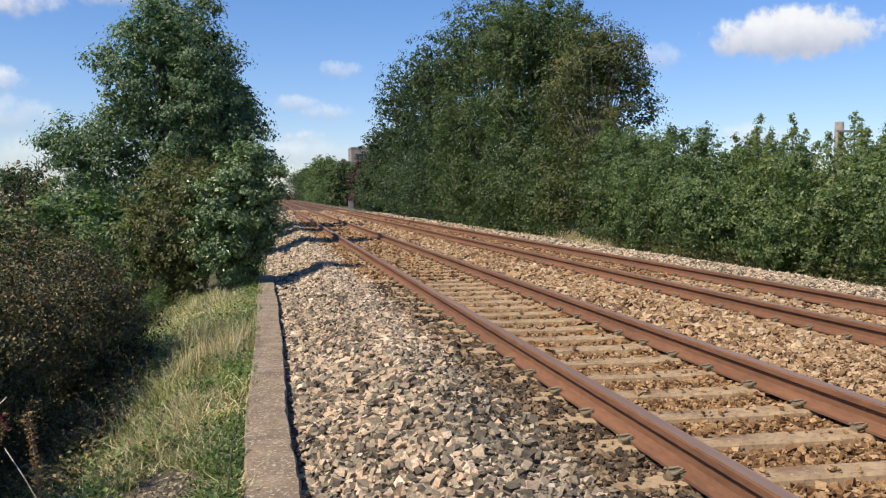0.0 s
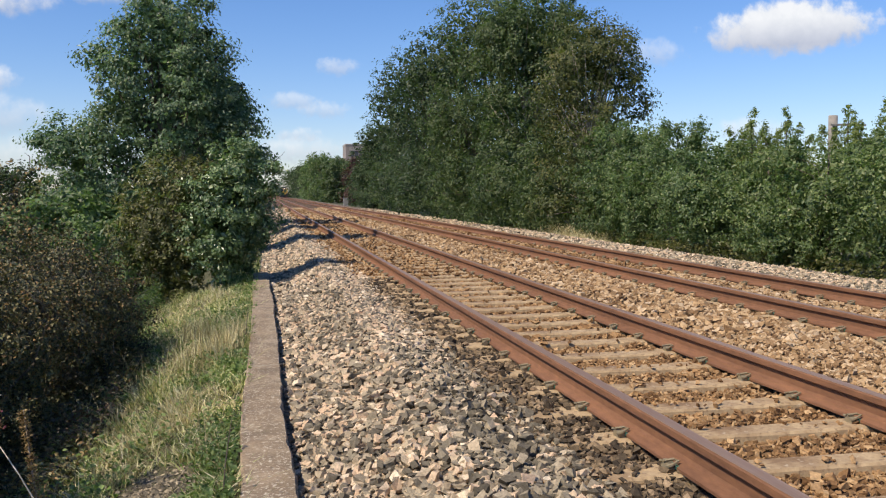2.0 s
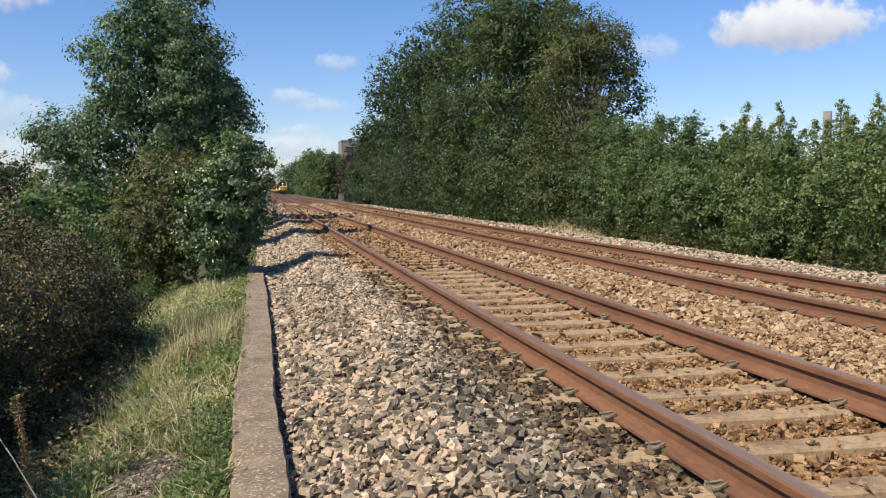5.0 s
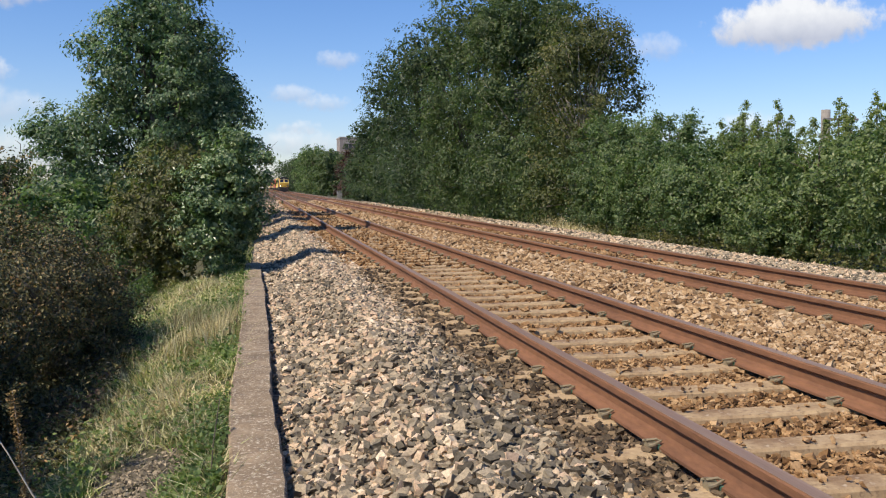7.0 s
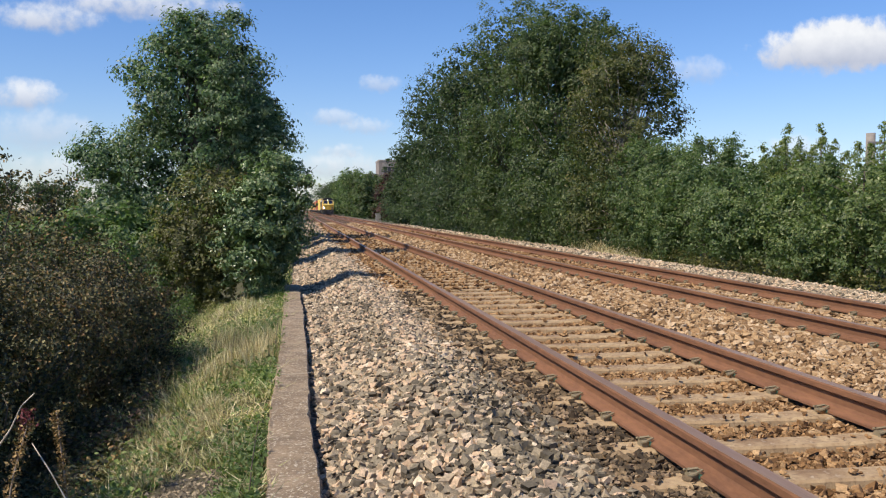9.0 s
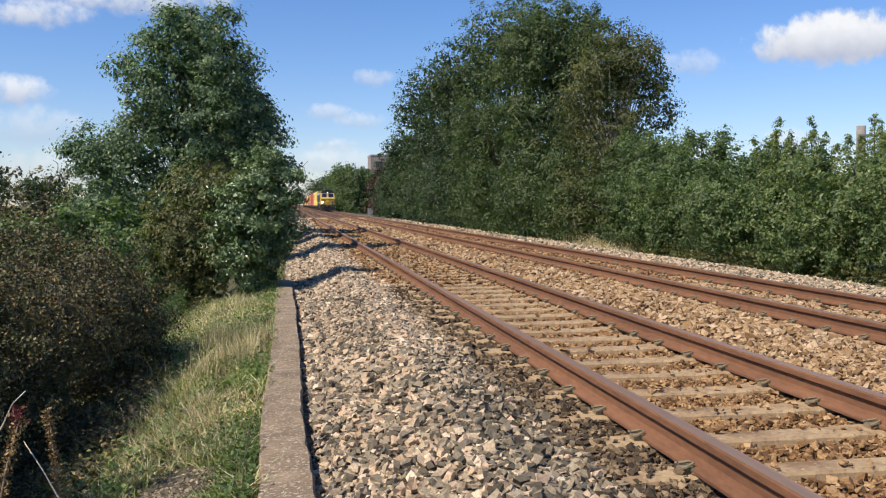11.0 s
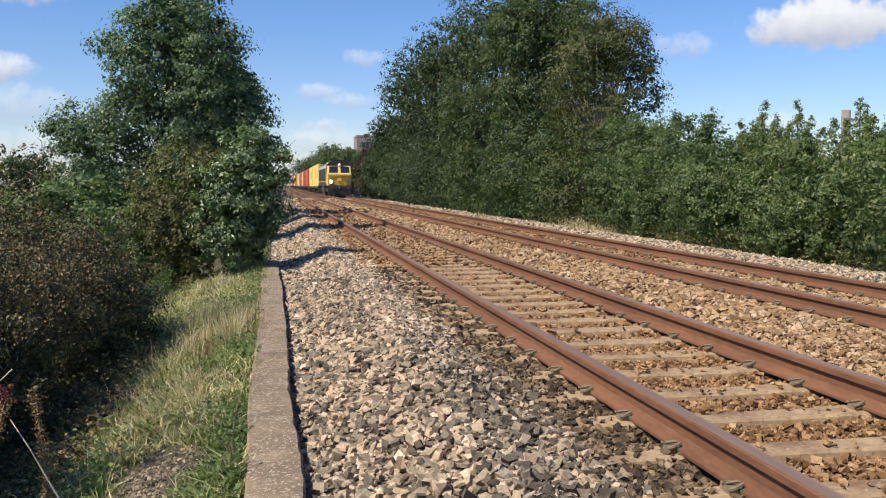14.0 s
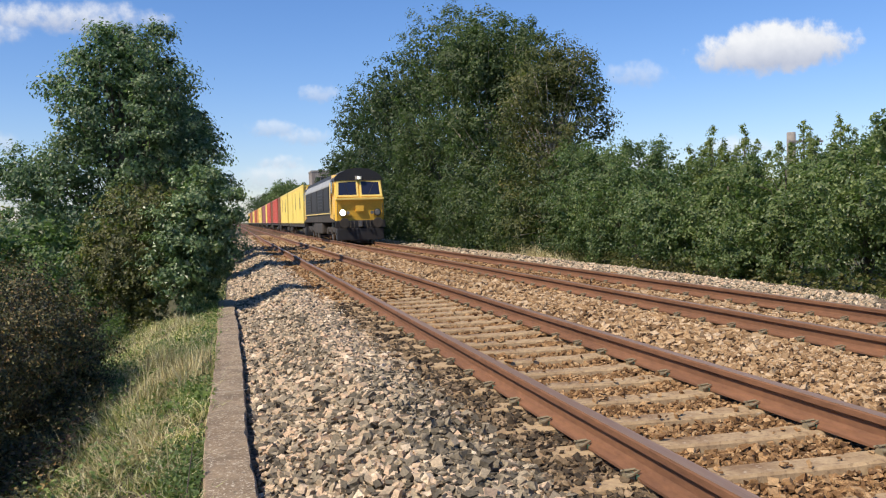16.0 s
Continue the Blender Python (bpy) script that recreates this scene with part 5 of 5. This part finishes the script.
OCT_V = np.array([(1, 0, 0), (-1, 0, 0), (0, 1, 0), (0, -1, 0), (0, 0, 1), (0, 0, -1)], float)
OCT_F = np.array([(0, 2, 4), (2, 1, 4), (1, 3, 4), (3, 0, 4), (2, 0, 5), (1, 2, 5), (3, 1, 5), (0, 3, 5)])


def rotations(n):
    q = RNG.normal(size=(n, 4))
    q /= np.linalg.norm(q, axis=1, keepdims=True)
    w, x, y, z = q.T
    return np.stack([np.stack([1 - 2 * (y * y + z * z), 2 * (x * y - z * w), 2 * (x * z + y * w)], 1), np.stack([2 * (x * y + z * w), 1 - 2 * (x * x + z * z), 2 * (y * z - x * w)], 1), np.stack([2 * (x * z - y * w), 2 * (y * z + x * w), 1 - 2 * (x * x + y * y)], 1)], 1)


def stone_verts(n, v, radius):
    """n angular stones round the origin: squashed, tapered, jittered solids."""
    s = RNG.uniform(0.62, 1.22, (n, 1, 3)) * radius[:, None, None]
    taper = np.where(v[None, :, 2:] > 0, RNG.uniform(0.55, 1.0, (n, 1, 1)), 1.0) * np.array([1, 1, 0]) + np.array([0, 0, 1])
    p = v[None] * s * taper * (1 + RNG.normal(0, 0.10, (n, len(v), 1))) + RNG.normal(0, 0.11, (n, len(v), 3)) * radius[:, None, None]
    p[:, :, 0] += p[:, :, 2] * RNG.normal(0, 0.4, (n, 1))
    p[:, :, 1] += p[:, :, 0] * RNG.normal(0, 0.3, (n, 1))
    return np.einsum("nij,nvj->nvi", rotations(n), p) * np.array([1.06, 1.06, 0.8])


def field_of_stones(name, centres, radius, v, f, material, label):
    n = len(centres)
    p = stone_verts(n, v, radius) + centres[:, None, :]
    faces = (np.arange(n)[:, None, None] * len(v) + f[None]).reshape(-1, 3)
    ob = link(name, raw_mesh(name, p.reshape(-1, 3), faces), material)
    return tagged(ob, label, "ballast", kind="stuff")


RAIL_X = (2.0475, 3.5525, 5.7075, 7.2125)
BX, BZ = np.array([a for a, _ in BALLAST]), np.array([b for _, b in BALLAST])


def scatter(x0, x1, y0, y1, per_m2, radius, lift=0.0, bury=(0.05, 0.5, 0.45)):
    """Places for stones; bury: chance to lie on a sleeper between the rails, at its ends, and on the far track."""
    n = int((x1 - x0) * (y1 - y0) * per_m2)
    x, y = RNG.uniform(x0, x1, n), RNG.uniform(y0, y1, n)
    r = radius * np.clip(RNG.lognormal(0, 0.3, n), 0.5, 1.9)
    z = np.interp(x, BX, BZ) - 0.012 + lift + RNG.uniform(-0.02, 0.012, n)
    keep = x < 0.72 * y + 0.9
    for rx in RAIL_X:
        keep &= np.abs(x - rx) > 0.062 + r * 0.5
    keep &= x > 0.145 + coping_line(np.clip(y, 0, 19)) + r * 0.6
    ph = (y - FIRST) / PITCH
    on = np.abs(ph - np.round(ph)) * PITCH < 0.10
    luck = RNG.random(n)
    near = (x > 1.54) & (x < 4.06)
    inside = (x > 2.05) & (x < 3.55)
    far = (x > 5.2) & (x < 7.72)
    clips = np.zeros(n, bool)
    for rx in RAIL_X:
        clips |= np.abs(x - rx) < 0.24
    keep &= ~(on & near & inside & (luck > bury[0])) & ~(on & near & ~inside & (luck > bury[1])) & ~(on & far & (luck > bury[2])) & ~(on & clips & (luck > 0.15))
    z = np.where(on & (near | far), np.maximum(z, -0.065), z)
    c = np.column_stack([x, y, z])
    return c[keep], r[keep]


ZONES = [("shoulder", 0.0, 1.06, M_STONE_SHOULDER, "loose pale grey, tan and pinkish crushed stones on the shoulder", 1.25),
         ("crest", 1.0, 1.60, M_STONE_DARK, "loose dark grey crushed stones along the sleeper ends", 1.1),
         ("end", 1.42, 2.05, M_STONE_END, "brown crushed stones round the sleeper ends", 0.9),
         ("crib", 2.05, 4.0, M_STONE_RUST, "rust-brown crushed stones between the sleepers", 0.85),
         ("six_foot", 3.8, 5.3, M_STONE_TAN, "heaped tan crushed stones between the tracks", 1.15),
         ("far_crib", 5.25, 8.35, M_STONE_TAN, "tan crushed stones packed round the far sleepers", 0.9),
         ("far_shoulder", 8.25, 10.45, M_STONE_SHOULDER, "pale crushed stones on the far shoulder", 0.9)]
COARSE = ((3.4, 8, 1100, 0.0208, CUBE_V, CUBE_F), (8, 11, 390, 0.031, CUBE_V, CUBE_F), (11, 15, 370, 0.033, OCT_V, OCT_F), (15, 26, 180, 0.044, OCT_V, OCT_F), (26, 45, 75, 0.055, OCT_V, OCT_F), (45, 85, 22, 0.08, OCT_V, OCT_F))
FINE = ((3.4, 8, 1100, 0.0208, CUBE_V, CUBE_F), (8, 11, 1000, 0.0215, CUBE_V, CUBE_F), (11, 15, 850, 0.0235, OCT_V, OCT_F), (15, 26, 420, 0.031, OCT_V, OCT_F)) + COARSE[4:]
for zone, x0, x1, m, lab, big in ZONES:
    for y0, y1, dens, rad, v, f in (FINE if zone in ("shoulder", "crest") else COARSE):
        c, r = scatter(x0, x1, y0, y1, dens / big ** 2, rad * big, bury=(0.05, 0.5, 0.45) if y0 < 15 else (0.45, 0.8, 0.8))
        if y0 >= 15 and zone in ("end", "crib", "far_crib"):
            m = M_STONE_RUST
        if len(c):
            field_of_stones("ballast_stones", c, r, v, f, M_STONE_SHOULDER if zone == "crest" and y0 >= 8 else m, lab if zone != "crest" or y0 < 8 else "loose pale and grey crushed stones along the crest")

# stray dark stones among the pale ones and the other way round
for x0, x1, m, lab in ((0.2, 0.95, M_STONE_DARK, "scattered dark stones among the pale ballast"), (0.95, 1.5, M_STONE_SHOULDER, "scattered pale stones among the dark ballast")):
    c, r = scatter(x0, x1, 2.6, 15, 130 if x0 < 0.9 else 230, 0.026, 0.008)
    field_of_stones("ballast_stones", c, r, CUBE_V, CUBE_F, m, lab)

# beyond the end of the coping the shoulder spreads onto the bank
sheet("ballast_spread", [-0.9, -0.5, 0.0, 0.14, 0.3], [19.2 + 1.2 * k for k in range(30)] + [60, 90, 200], lambda x, y: float(np.interp(x, [-0.9, -0.5, 0.14, 0.3], [-0.62, -0.48, -0.37, -0.36])), M_BED_SHOULDER, "pale crushed stone spreading onto the bank", "ballast")
n = 2600
x, y = RNG.uniform(-0.75, 0.2, n), RNG.uniform(19.2, 34, n)
c = np.column_stack([x, y, np.interp(x, [-0.9, -0.5, 0.14, 0.3], [-0.62, -0.48, -0.37, -0.36])])
field_of_stones("ballast_stones", c, 0.045 * RNG.uniform(0.6, 1.5, n), OCT_V, OCT_F, M_STONE_SHOULDER, "pale crushed stones spread beyond the coping")

# the nearest large stones, one by one
PALE = [link("stone", raw_mesh("stone", stone_verts(1, CUBE_V, np.array([0.034]))[0], CUBE_F), M_STONE_ONE, BEDS[0]) for _ in range(10)]
DARK = [link("stone", raw_mesh("stone", stone_verts(1, CUBE_V, np.array([0.034]))[0], CUBE_F), M_STONE_ONE_DARK, BEDS[1]) for _ in range(8)]
rs = random.Random(77)
for k in range(280):
    x, y = rs.uniform(0.25, 1.45), rs.uniform(3.6, 6.6)
    pool = DARK if x > 0.95 + rs.uniform(-0.15, 0.15) else PALE
    src = pool[k % len(pool)]
    ob = src if k < len(pool) and not src.location.length else link("stone", src.data, None, src.parent)
    ob.matrix_basis = pose(x, y, bz(x) + rs.uniform(0.0, 0.02), rs.uniform(0, 360), rs.uniform(0, 360), rs.uniform(0, 360))
for pool in (PALE, DARK):
    for ob in pool:
        if not ob.location.length:
            x = rs.uniform(0.4, 0.9)
            ob.matrix_basis = pose(x, rs.uniform(4, 6), bz(x) + 0.01, 40, 20, rs.uniform(0, 360))

# broken stone and grit lying on the bank
n = 2200
x, y = RNG.normal(-0.76, 0.17, n), RNG.normal(5.75, 0.42, n)
c = np.column_stack([x, y, [gz(a, b) + 0.003 for a, b in zip(x, y)]])
field_of_stones("rubble", c, 0.0085 * np.clip(RNG.lognormal(0, 0.5, n), 0.4, 2.6), CUBE_V, CUBE_F, M_STONE_DARK, "small broken stones lying bare on the bank")


# ---- movement ----
def motions():
    ahead = lambda t: 46.2 + 25.3 * (16.0 - t) - 0.32 * (16.0 - t) ** 2
    steps = [0.25 * k for k in range(65)]
    for ob, off, z in TRAIN:
        walk(ob, [(t, pose(TRACK_X, ahead(t) + off, z + RAIL_TOP)) for t in steps])
    for ob, x, y, z, drift in CLOUD_DATA:
        walk(ob, [(t, pose(x + drift * (t - 7.0), y, z)) for t in steps])


motions()
